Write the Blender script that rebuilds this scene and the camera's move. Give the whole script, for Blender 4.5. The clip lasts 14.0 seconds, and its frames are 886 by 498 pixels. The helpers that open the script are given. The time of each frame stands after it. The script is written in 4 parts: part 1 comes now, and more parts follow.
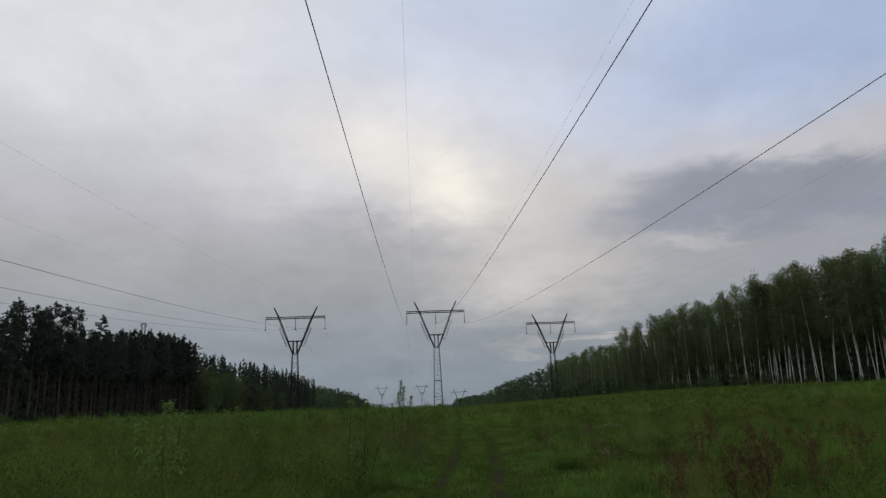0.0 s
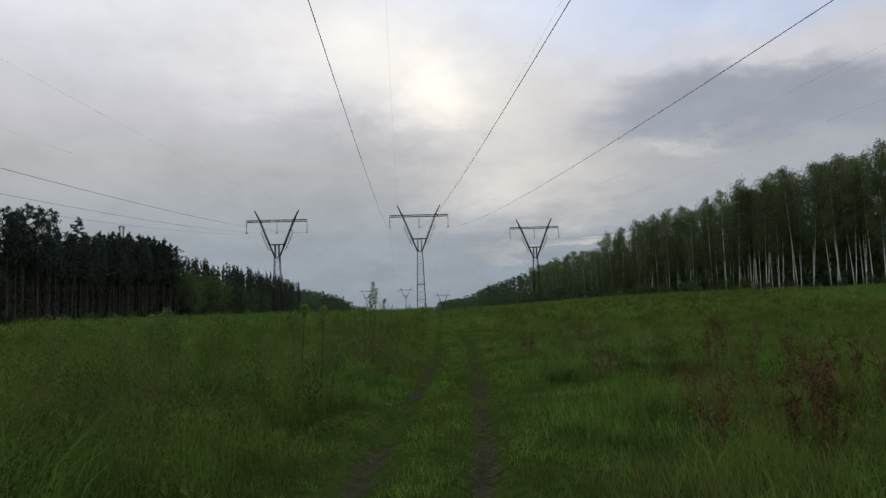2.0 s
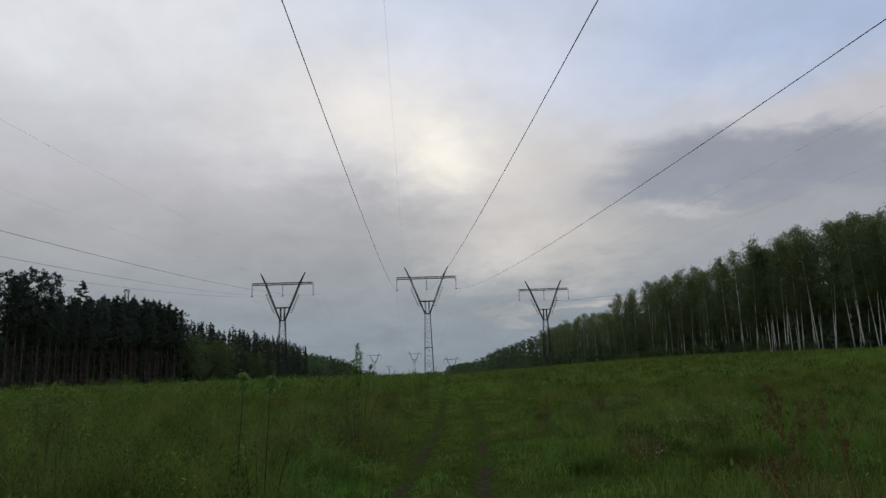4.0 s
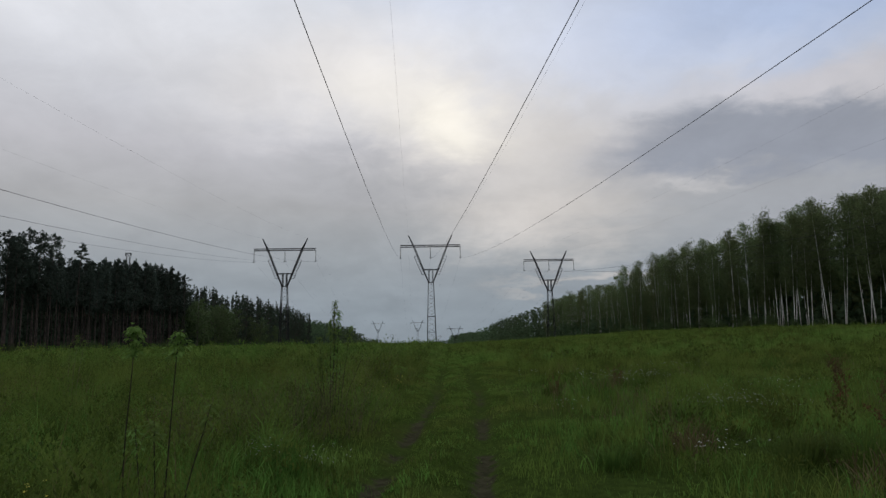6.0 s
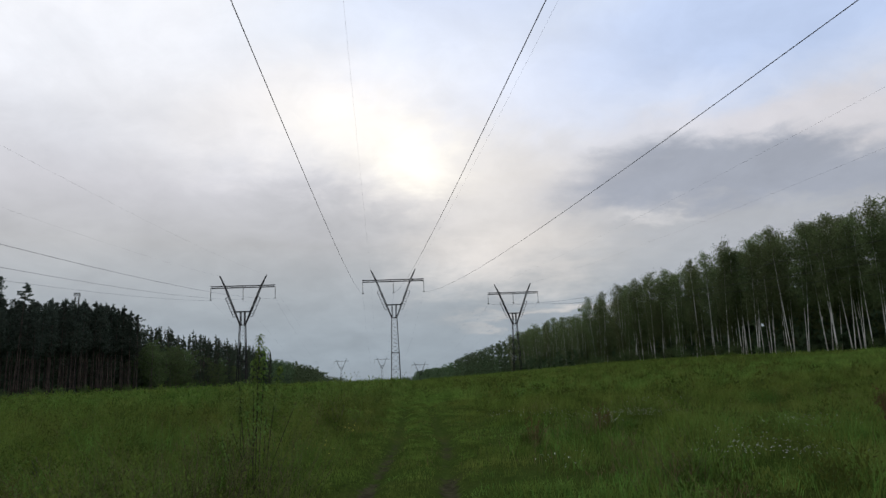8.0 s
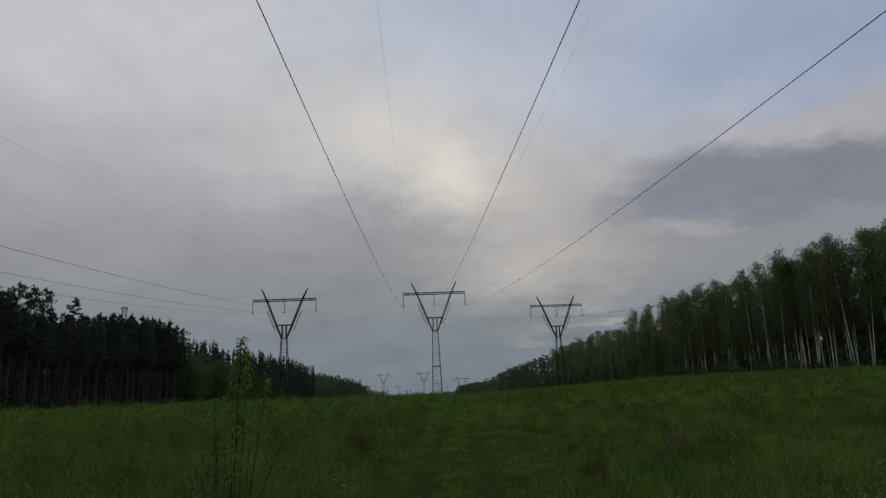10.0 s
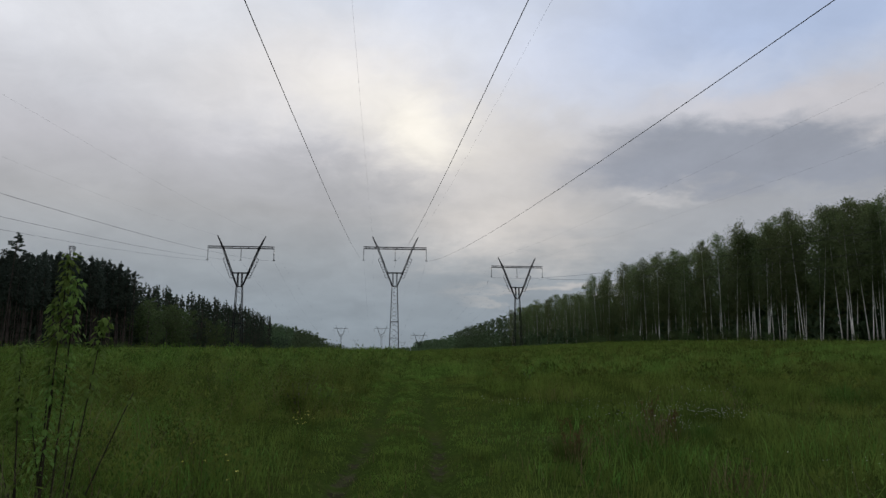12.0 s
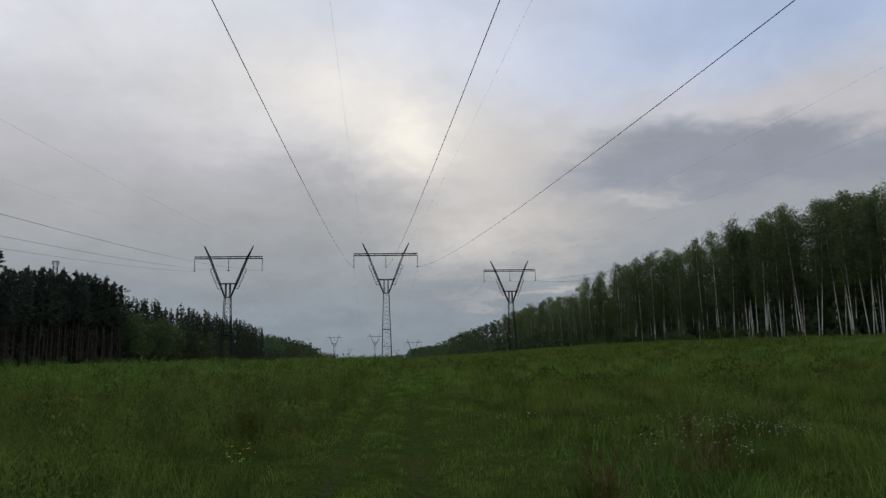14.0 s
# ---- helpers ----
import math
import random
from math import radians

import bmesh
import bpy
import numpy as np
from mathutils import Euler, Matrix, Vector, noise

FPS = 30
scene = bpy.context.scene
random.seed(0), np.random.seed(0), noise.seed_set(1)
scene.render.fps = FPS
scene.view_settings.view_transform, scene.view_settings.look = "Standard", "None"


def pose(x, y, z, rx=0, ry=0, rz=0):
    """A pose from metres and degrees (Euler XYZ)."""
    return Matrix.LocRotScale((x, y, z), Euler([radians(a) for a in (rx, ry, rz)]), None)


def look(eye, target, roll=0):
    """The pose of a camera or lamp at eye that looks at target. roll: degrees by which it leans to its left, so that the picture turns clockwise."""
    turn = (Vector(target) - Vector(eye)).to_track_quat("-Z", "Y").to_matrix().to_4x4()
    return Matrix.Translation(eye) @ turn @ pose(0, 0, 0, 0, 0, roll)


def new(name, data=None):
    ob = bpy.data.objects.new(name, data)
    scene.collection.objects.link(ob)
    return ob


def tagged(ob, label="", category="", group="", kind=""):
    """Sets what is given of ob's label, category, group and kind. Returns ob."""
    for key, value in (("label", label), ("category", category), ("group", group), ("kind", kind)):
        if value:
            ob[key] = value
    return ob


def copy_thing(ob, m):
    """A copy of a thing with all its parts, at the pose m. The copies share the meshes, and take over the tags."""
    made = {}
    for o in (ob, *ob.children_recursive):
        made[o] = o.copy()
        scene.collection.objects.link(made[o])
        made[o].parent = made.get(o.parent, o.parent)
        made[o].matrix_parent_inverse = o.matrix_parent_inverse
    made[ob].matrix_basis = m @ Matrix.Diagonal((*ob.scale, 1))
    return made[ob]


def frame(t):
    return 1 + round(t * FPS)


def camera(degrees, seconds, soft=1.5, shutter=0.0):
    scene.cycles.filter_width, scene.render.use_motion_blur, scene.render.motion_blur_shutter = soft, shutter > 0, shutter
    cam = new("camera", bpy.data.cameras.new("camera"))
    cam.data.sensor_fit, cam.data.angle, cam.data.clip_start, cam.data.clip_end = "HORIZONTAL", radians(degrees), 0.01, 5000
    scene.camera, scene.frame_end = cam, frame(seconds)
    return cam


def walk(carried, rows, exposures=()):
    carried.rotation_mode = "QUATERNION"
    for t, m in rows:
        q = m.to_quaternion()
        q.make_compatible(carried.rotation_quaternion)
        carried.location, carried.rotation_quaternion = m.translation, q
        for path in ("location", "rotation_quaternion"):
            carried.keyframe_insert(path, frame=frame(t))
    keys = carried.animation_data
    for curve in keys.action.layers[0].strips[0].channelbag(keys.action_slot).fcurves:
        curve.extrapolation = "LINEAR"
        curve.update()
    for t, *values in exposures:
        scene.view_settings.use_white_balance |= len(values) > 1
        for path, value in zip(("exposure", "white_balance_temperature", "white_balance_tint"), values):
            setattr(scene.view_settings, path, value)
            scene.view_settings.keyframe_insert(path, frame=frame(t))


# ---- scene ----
cam = camera(68.2, 14.0, 1.4)
PATH = [
    (0.0, pose(-0.000, 0.000, 1.552, 103.279, 2.081, -2.770)),
    (0.5, pose(0.079, 0.736, 1.576, 105.552, 2.225, -2.653)),
    (1.0, pose(0.159, 1.481, 1.588, 103.228, 2.441, -4.442)),
    (1.5, pose(0.240, 2.226, 1.591, 99.753, 2.018, -1.207)),
    (2.0, pose(0.346, 2.942, 1.569, 94.952, 1.950, -4.196)),
    (2.5, pose(0.469, 3.694, 1.590, 97.485, 2.710, -5.144)),
    (2.7, pose(0.520, 4.000, 1.606, 98.179, 2.708, -4.393)),
    (4.8, pose(1.067, 7.293, 1.626, 100.906, 1.494, -2.474)),
    (5.0, pose(1.100, 7.591, 1.582, 100.296, 1.033, -1.173)),
    (5.5, pose(1.162, 8.265, 1.555, 99.533, 1.211, -3.410)),
    (6.0, pose(1.248, 9.083, 1.520, 97.879, 1.114, -3.121)),
    (6.5, pose(1.242, 9.817, 1.539, 97.126, 0.871, -2.460)),
    (7.0, pose(1.366, 10.580, 1.612, 96.396, 1.242, -3.773)),
    (7.5, pose(1.410, 11.248, 1.614, 96.314, 2.228, -3.298)),
    (8.0, pose(1.579, 11.944, 1.597, 100.852, 2.484, -6.129)),
    (8.2, pose(1.648, 12.245, 1.626, 104.404, 2.813, -5.032)),
    (10.3, pose(1.954, 15.206, 1.620, 101.790, 2.242, -2.509)),
    (10.5, pose(1.984, 15.490, 1.625, 101.474, 2.398, -3.869)),
    (11.0, pose(2.062, 16.226, 1.641, 100.028, 1.953, -3.257)),
    (11.5, pose(2.156, 16.958, 1.627, 99.330, 0.859, -5.974)),
    (12.0, pose(2.257, 17.696, 1.630, 98.440, -0.168, -6.211)),
    (12.5, pose(2.349, 18.425, 1.649, 98.472, -0.861, -7.204)),
    (13.0, pose(2.502, 19.181, 1.627, 100.622, 0.621, -10.116)),
    (13.5, pose(2.641, 19.908, 1.623, 100.145, 1.004, -5.777)),
    (14.0, pose(2.780, 20.635, 1.628, 98.985, 1.409, -6.693)),
]
EXPOSURES = [(0.0, -0.05), (0.5, -0.38), (1.0, -0.50), (1.5, -0.33), (2.0, 0.18), (2.5, 0.37), (2.7, 0.34), (4.8, -0.18), (5.0, -0.20), (5.5, -0.09), (6.0, 0.03),
             (6.5, 0.2), (7.0, 0.37), (7.5, 0.43), (8.0, 0.32), (8.2, 0.15), (10.3, -0.46), (10.5, -0.40), (11.0, -0.25), (11.5, -0.08), (12.0, 0.05), (12.5, 0.14),
             (13.0, 0.15), (13.5, 0.02), (14.0, -0.03)]
walk(cam, PATH, EXPOSURES)

# ---------------------------------------------------------------- node helpers


class Nodes:
    """A small wrapper round one node tree."""

    def __init__(self, tree):
        self.tree = tree
        tree.nodes.clear()

    def add(self, kind, values=None):
        node = self.tree.nodes.new(kind)
        for key, value in (values or {}).items():
            if isinstance(value, bpy.types.NodeSocket):
                self.tree.links.new(value, node.inputs[key])
            else:
                node.inputs[key].default_value = value
        return node

    def link(self, a, b):
        self.tree.links.new(a, b)

    def math(self, op, a, b=0.0, c=0.0):
        node = self.add("ShaderNodeMath", {0: a, 1: b, 2: c})
        node.operation = op
        return node.outputs[0]

    def vec(self, op, a, b=(0, 0, 0)):
        node = self.add("ShaderNodeVectorMath", {0: a, 1: b})
        node.operation = op
        return node

    def mix(self, f, a, b, blend="MIX"):
        node = self.add("ShaderNodeMix", {0: f, 6: a, 7: b})
        node.data_type, node.blend_type = "RGBA", blend
        return node.outputs[2]

    def step(self, v, lo, hi, a=0.0, b=1.0):
        node = self.add("ShaderNodeMapRange", {0: v, 1: lo, 2: hi, 3: a, 4: b})
        node.interpolation_type = "SMOOTHSTEP"
        return node.outputs[0]

    def noise(self, vector, scale, detail=4.0, rough=0.55, distort=0.0):
        return self.add("ShaderNodeTexNoise", {"Vector": vector, "Scale": scale, "Detail": detail,
                                               "Roughness": rough, "Distortion": distort})

    def ramp(self, f, stops):
        node = self.add("ShaderNodeValToRGB", {0: f})
        el = node.color_ramp.elements
        while len(el) < len(stops):
            el.new(0.5)
        for e, (p, c) in zip(el, stops):
            e.position, e.color = p, (*c, 1.0)
        return node.outputs[0]


def heading(az, el):
    """Unit vector from a compass angle right of straight ahead and an elevation."""
    a, e = radians(az), radians(el)
    return (math.sin(a) * math.cos(e), math.cos(a) * math.cos(e), math.sin(e))


# ---------------------------------------------------------------- sky and sun
SUN_AZ, SUN_EL = 4.4, 24.0


def build_world():
    world = bpy.data.worlds.new("evening_sky")
    world.use_nodes = True
    scene.world = world
    n = Nodes(world.node_tree)
    d = n.add("ShaderNodeTexCoord").outputs["Generated"]
    sky = n.add("ShaderNodeTexSky")
    sky.sky_type, sky.sun_disc, sky.altitude, sky.air_density, sky.dust_density = "NISHITA", False, 150.0, 1.0, 1.5
    sky.sun_elevation, sky.sun_rotation = radians(SUN_EL), radians(SUN_AZ)
    clear = n.mix(1.0, sky.outputs[0], (0.10, 0.10, 0.10, 1), "MULTIPLY")
    xyz = n.add("ShaderNodeSeparateXYZ", {0: d})
    z = n.math("MAXIMUM", xyz.outputs[2], 0.0)
    # cloud deck seen from below: flattened towards the horizon
    lift = n.math("ADD", z, 0.16)
    deck = n.add("ShaderNodeCombineXYZ", {0: n.math("DIVIDE", xyz.outputs[0], lift),
                                          1: n.math("DIVIDE", xyz.outputs[1], lift), 2: 0.0}).outputs[0]
    big = n.noise(deck, 0.9, 3.0, 0.5, 0.3)
    mid = n.noise(n.vec("ADD", deck, (3.1, 7.4, 2.0)).outputs[0], 2.1, 6.0, 0.58, 0.25)
    # soft edges for the large forms
    warp = n.vec("SUBTRACT", mid.outputs["Color"], (0.5, 0.5, 0.5)).outputs[0]
    lift_b = n.math("ADD", z, 0.42)
    soft_deck = n.add("ShaderNodeCombineXYZ", {0: n.math("DIVIDE", xyz.outputs[0], lift_b),
                                               1: n.math("DIVIDE", xyz.outputs[1], lift_b), 2: 0.0}).outputs[0]
    fine = n.noise(n.vec("ADD", soft_deck, (1.0, 8.0, 3.0)).outputs[0], 13.0, 6.0, 0.62, 0.5)
    rag = n.vec("SUBTRACT", fine.outputs["Color"], (0.5, 0.5, 0.5)).outputs[0]
    bent = n.vec("ADD", d, n.vec("MULTIPLY", warp, (0.18, 0.18, 0.12)).outputs[0]).outputs[0]
    bent = n.vec("NORMALIZE", n.vec("ADD", bent, n.vec("MULTIPLY", rag, (0.05, 0.05, 0.04)).outputs[0]).outputs[0]).outputs[0]

    def mass(az, el, wide, tall, lo=1.0, hi=0.0, tilt=0.0):
        """An oval area of sky in degrees, 1 in its middle."""
        v = heading(az, el)
        flat = Vector(heading(az + 90, 0))
        rise = flat.cross(Vector(v))
        side = tuple(flat * math.cos(radians(tilt)) + rise * math.sin(radians(tilt)))
        up = Vector(side).cross(Vector(v))
        a = n.math("DIVIDE", n.vec("DOT_PRODUCT", bent, side).outputs["Value"], math.sin(radians(wide)))
        b = n.math("DIVIDE", n.vec("DOT_PRODUCT", bent, tuple(up)).outputs["Value"], math.sin(radians(tall)))
        r = n.math("SQRT", n.math("ADD", n.math("MULTIPLY", a, a), n.math("MULTIPLY", b, b)))
        front = n.step(n.vec("DOT_PRODUCT", bent, v).outputs["Value"], 0.0, 0.3)
        return n.math("MULTIPLY", n.step(r, lo, hi), front)

    col = n.ramp(n.step(z, 0.0, 0.62), [(0.0, (0.258, 0.305, 0.352)), (0.10, (0.315, 0.347, 0.382)), (0.24, (0.386, 0.396, 0.418)),
                                        (0.42, (0.52, 0.525, 0.57)), (0.75, (0.65, 0.68, 0.75)), (1.0, (0.60, 0.66, 0.76))])
    col = n.mix(n.math("MULTIPLY", mass(-30, 36, 34, 18), 0.85), col, (0.82, 0.815, 0.845, 1))
    col = n.mix(n.math("MULTIPLY", mass(-8, 22, 22, 7), 0.6), col, (0.76, 0.75, 0.765, 1))
    # gaps where clear blue shows through thin cloud
    gap = n.math("MAXIMUM", n.math("MULTIPLY", mass(36, 27, 32, 11, 1.0, 0.25), 0.95), n.math("MULTIPLY", mass(14, 32, 26, 11), 0.7))
    blue = n.mix(0.9, clear, (0.42, 0.52, 0.74, 1))
    col = n.mix(gap, col, blue)
    # the bright place before the sun, and the grey below it
    col = n.mix(n.math("MULTIPLY", mass(-3, 22.5, 17, 6.5), 0.6), col, (0.78, 0.76, 0.76, 1))
    col = n.mix(n.math("MULTIPLY", mass(9, 17, 15, 7.5), 0.7), col, (0.73, 0.70, 0.67, 1))
    col = n.mix(n.math("MULTIPLY", mass(1.5, 20.0, 11.5, 5.5, 1.0, 0.1, -10.0), 0.78), col, (0.83, 0.805, 0.77, 1))
    col = n.mix(n.math("MULTIPLY", mass(5.0, 18.6, 5.5, 4.0, 1.0, 0.0, -15.0), 0.85), col, (0.95, 0.915, 0.84, 1))
    col = n.mix(n.math("MULTIPLY", mass(12.0, 10.6, 14.5, 5.4), 0.8), col, (0.68, 0.65, 0.63, 1))
    col = n.mix(n.math("MULTIPLY", mass(-4.0, 14.0, 12, 3.6, 1.0, 0.1, -9.0), 0.7), col, (0.40, 0.41, 0.44, 1))
    # long grey bank to the east with a pale fringe
    col = n.mix(n.math("MULTIPLY", mass(36, 18.4, 20, 2.4, 1.0, 0.0, -5.0), 0.45), col, (0.63, 0.59, 0.595, 1))
    col = n.mix(n.math("MULTIPLY", mass(40, 11.0, 20, 4.6, 1.0, 0.4), 0.8), col, (0.335, 0.355, 0.395, 1))
    col = n.mix(n.math("MULTIPLY", mass(33, 14.7, 19.5, 3.6, 1.0, 0.45, -7.0), 0.95), col, (0.295, 0.323, 0.388, 1))
    col = n.mix(n.math("MULTIPLY", mass(34, 8.0, 22, 4.5), 0.6), col, (0.35, 0.375, 0.42, 1))
    col = n.mix(n.math("MULTIPLY", mass(26.2, 12.1, 4.2, 0.9, 1.0, 0.0), 0.42), col, (0.60, 0.595, 0.61, 1))
    col = n.mix(n.math("MULTIPLY", mass(17, 4.8, 12, 1.1), 0.6), col, (0.54, 0.515, 0.50, 1))
    # billows
    mid = n.noise(n.vec("ADD", soft_deck, (5.1, 2.4, 1.0)).outputs[0], 5.0, 7.0, 0.58, 0.5)
    tone = n.step(big.outputs[0], 0.30, 0.72, 0.95, 1.05)
    tone = n.math("MULTIPLY", tone, n.step(mid.outputs[0], 0.25, 0.75, 0.945, 1.055))
    tone = n.math("MULTIPLY", tone, n.step(fine.outputs[0], 0.25, 0.75, 0.975, 1.025))
    rgb = n.add("ShaderNodeCombineXYZ", {0: tone, 1: tone, 2: tone}).outputs[0]
    col = n.mix(1.0, col, rgb, "MULTIPLY")
    # a faint evening warmth over all
    col = n.mix(1.0, col, (1.01, 1.0, 0.985, 1), "MULTIPLY")
    # below the horizon the light of the meadow
    col = n.mix(n.step(xyz.outputs[2], -0.02, 0.0), (0.03, 0.04, 0.02, 1), col)
    bg = n.add("ShaderNodeBackground", {"Color": col, "Strength": 1.0})
    out = n.add("ShaderNodeOutputWorld")
    n.link(bg.outputs[0], out.inputs[0])


build_world()
sun_data = bpy.data.lights.new("sun", "SUN")
sun_data.energy, sun_data.angle, sun_data.color = 0.6, radians(30), (1.0, 0.94, 0.85)
sun = new("sun", sun_data)
sun.matrix_world = look(Vector(heading(SUN_AZ, SUN_EL)) * 400, (0, 0, 0))

# ---------------------------------------------------------------- materials


def material(name, build):
    m = bpy.data.materials.new(name)
    m.use_nodes = True
    n = Nodes(m.node_tree)
    shader = build(n)
    out = n.add("ShaderNodeOutputMaterial")
    n.link(shader, out.inputs[0])
    return m


def leafy(a, b, c, patch=0.25, gloss=0.7, through_light=0.46, sheen=0.02, mottle=0.0):
    """Foliage: three tones, varied leaf by leaf and in patches, a little light coming through."""
    def build(n):
        geo = n.add("ShaderNodeNewGeometry")
        pos = geo.outputs["Position"]
        isle = geo.outputs["Random Per Island"]
        who = n.add("ShaderNodeObjectInfo").outputs["Random"]
        wide = n.noise(pos, patch, 3.0, 0.6).outputs[0]
        col = n.mix(n.step(isle, 0.0, 1.0), (*a, 1), (*b, 1))
        col = n.mix(n.step(wide, 0.40, 0.68), col, (*c, 1))
        if mottle:
            k = n.step(n.noise(pos, mottle, 4.0, 0.6).outputs[0], 0.32, 0.68, 0.45, 1.55)
            col = n.mix(1.0, col, n.add("ShaderNodeCombineXYZ", {0: k, 1: k, 2: k}).outputs[0], "MULTIPLY")
        hue = n.add("ShaderNodeHueSaturation", {"Hue": n.step(who, 0, 1, 0.485, 0.515), "Saturation": 1.0,
                                                "Value": n.step(who, 0, 1, 0.8, 1.2), "Color": col}).outputs[0]
        p = n.add("ShaderNodeBsdfPrincipled", {"Base Color": hue, "Roughness": gloss, "Specular IOR Level": sheen})
        t = n.add("ShaderNodeBsdfTranslucent", {"Color": hue})
        return n.add("ShaderNodeMixShader", {0: through_light, 1: p.outputs[0], 2: t.outputs[0]}).outputs[0]
    return build


def barky(dark, light, scale, stretch=(1, 1, 0.25), bump=0.4, lo=0.42, hi=0.6, rough=0.85):
    def build(n):
        obj = n.add("ShaderNodeTexCoord").outputs["Object"]
        v = n.vec("MULTIPLY", obj, stretch).outputs[0]
        f = n.noise(v, scale, 6.0, 0.65, 0.4).outputs[0]
        g = n.noise(obj, scale * 0.15, 3.0, 0.6).outputs[0]
        col = n.mix(n.step(f, lo, hi), (*dark, 1), (*light, 1))
        col = n.mix(n.step(g, 0.45, 0.75, 0.0, 0.6), col, (*dark, 1))
        b = n.add("ShaderNodeBump", {"Strength": bump, "Distance": 0.03, "Height": f})
        return n.add("ShaderNodeBsdfPrincipled", {"Base Color": col, "Roughness": rough, "Specular IOR Level": 0.08, "Normal": b.outputs[0]}).outputs[0]
    return build


def soil(n):
    geo = n.add("ShaderNodeNewGeometry")
    pos = geo.outputs["Position"]
    wide = n.noise(pos, 0.35, 5.0, 0.6).outputs[0]
    near = n.noise(pos, 7.0, 8.0, 0.65).outputs[0]
    col = n.mix(n.step(near, 0.35, 0.7), (0.022, 0.034, 0.008, 1), (0.042, 0.066, 0.014, 1))
    col = n.mix(n.step(wide, 0.5, 0.75), col, (0.046, 0.052, 0.015, 1))
    # worn ruts: damp brown earth breaking through
    worn = n.add("ShaderNodeAttribute")
    worn.attribute_name = "worn"
    speck = n.noise(pos, 3.2, 6.0, 0.7).outputs[0]
    dirt = n.mix(n.step(near, 0.3, 0.7), (0.022, 0.022, 0.012, 1), (0.054, 0.050, 0.030, 1))
    col = n.mix(n.step(n.math("ADD", worn.outputs["Fac"], n.math("MULTIPLY", n.math("SUBTRACT", speck, 0.5), 2.6)), 0.40, 0.85), col, dirt)
    b = n.add("ShaderNodeBump", {"Strength": 0.7, "Distance": 0.06, "Height": near})
    return n.add("ShaderNodeBsdfPrincipled", {"Base Color": col, "Roughness": 0.95, "Specular IOR Level": 0.0,
                                              "Normal": b.outputs[0]}).outputs[0]


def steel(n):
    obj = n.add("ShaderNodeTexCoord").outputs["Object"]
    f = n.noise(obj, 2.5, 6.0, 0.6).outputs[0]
    # backlit silhouette put into the colour: far darker than bare galvanised steel
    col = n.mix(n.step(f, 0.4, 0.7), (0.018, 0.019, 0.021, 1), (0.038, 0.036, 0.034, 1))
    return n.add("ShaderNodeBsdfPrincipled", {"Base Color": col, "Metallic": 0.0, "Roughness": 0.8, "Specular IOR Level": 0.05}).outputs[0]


def plain(color, rough=0.6, metal=0.0, spread=0.25, scale=6.0):
    def build(n):
        obj = n.add("ShaderNodeTexCoord").outputs["Object"]
        f = n.noise(obj, scale, 4.0, 0.6).outputs[0]
        k = n.step(f, 0.3, 0.7, 1 - spread, 1 + spread)
        rgb = n.add("ShaderNodeCombineXYZ", {0: k, 1: k, 2: k}).outputs[0]
        col = n.mix(1.0, (*color, 1), rgb, "MULTIPLY")
        return n.add("ShaderNodeBsdfPrincipled", {"Base Color": col, "Roughness": rough, "Metallic": metal, "Specular IOR Level": 0.2}).outputs[0]
    return build


M_SOIL = material("meadow_soil", soil)
M_GRASS = material("grass_blades", leafy((0.063, 0.107, 0.022), (0.110, 0.172, 0.034), (0.108, 0.137, 0.032), 0.22, mottle=0.8))
M_LUSH = material("lush_grass", leafy((0.062, 0.129, 0.024), (0.100, 0.180, 0.037), (0.108, 0.158, 0.036), 0.5, mottle=1.3))
M_SEDGE = material("sedge_blades", leafy((0.044, 0.084, 0.016), (0.078, 0.128, 0.026), (0.070, 0.100, 0.025), 0.6))
M_HERB = material("herb_leaves", leafy((0.056, 0.102, 0.020), (0.084, 0.139, 0.027), (0.102, 0.130, 0.030), 0.18, mottle=0.6))
M_DRY = material("dry_stalks", leafy((0.150, 0.115, 0.060), (0.230, 0.190, 0.105), (0.120, 0.085, 0.045), 0.8, 0.7, 0.15))
M_RUST = material("rusty_dock", leafy((0.066, 0.042, 0.020), (0.135, 0.074, 0.034), (0.085, 0.066, 0.030), 1.2, 0.75, 0.15))
M_WITHER = material("withered_stalks", leafy((0.072, 0.050, 0.027), (0.135, 0.095, 0.050), (0.090, 0.072, 0.036), 1.2, 0.75, 0.15))
M_SAPLEAF = material("sapling_leaves", leafy((0.087, 0.148, 0.034), (0.144, 0.222, 0.057), (0.114, 0.178, 0.046), 1.5, 0.5, 0.45))
M_STEM = material("sapling_stems", barky((0.020, 0.017, 0.012), (0.045, 0.036, 0.025), 30.0))
M_TWIG = material("willow_twigs", barky((0.060, 0.055, 0.030), (0.150, 0.135, 0.075), 30.0))
M_WHITE = material("white_petals", plain((0.72, 0.72, 0.66), 0.6, 0, 0.1, 40))
M_YELLOW = material("yellow_petals", plain((0.74, 0.66, 0.10), 0.6, 0, 0.1, 40))
M_BIRCH_BARK = material("birch_bark", barky((0.10, 0.09, 0.08), (0.76, 0.74, 0.69), 2.6, (1, 1, 2.2), 0.2, 0.34, 0.46))
M_PINE_BARK = material("pine_bark", barky((0.040, 0.034, 0.031), (0.098, 0.076, 0.064), 3.0))
M_GREY_BARK = material("grey_bark", barky((0.05, 0.045, 0.038), (0.13, 0.115, 0.095), 3.0))
M_BIRCH_LEAF = material("birch_leaves", leafy((0.096, 0.128, 0.055), (0.120, 0.152, 0.067), (0.110, 0.138, 0.061), 0.06, 0.7, 0.5))
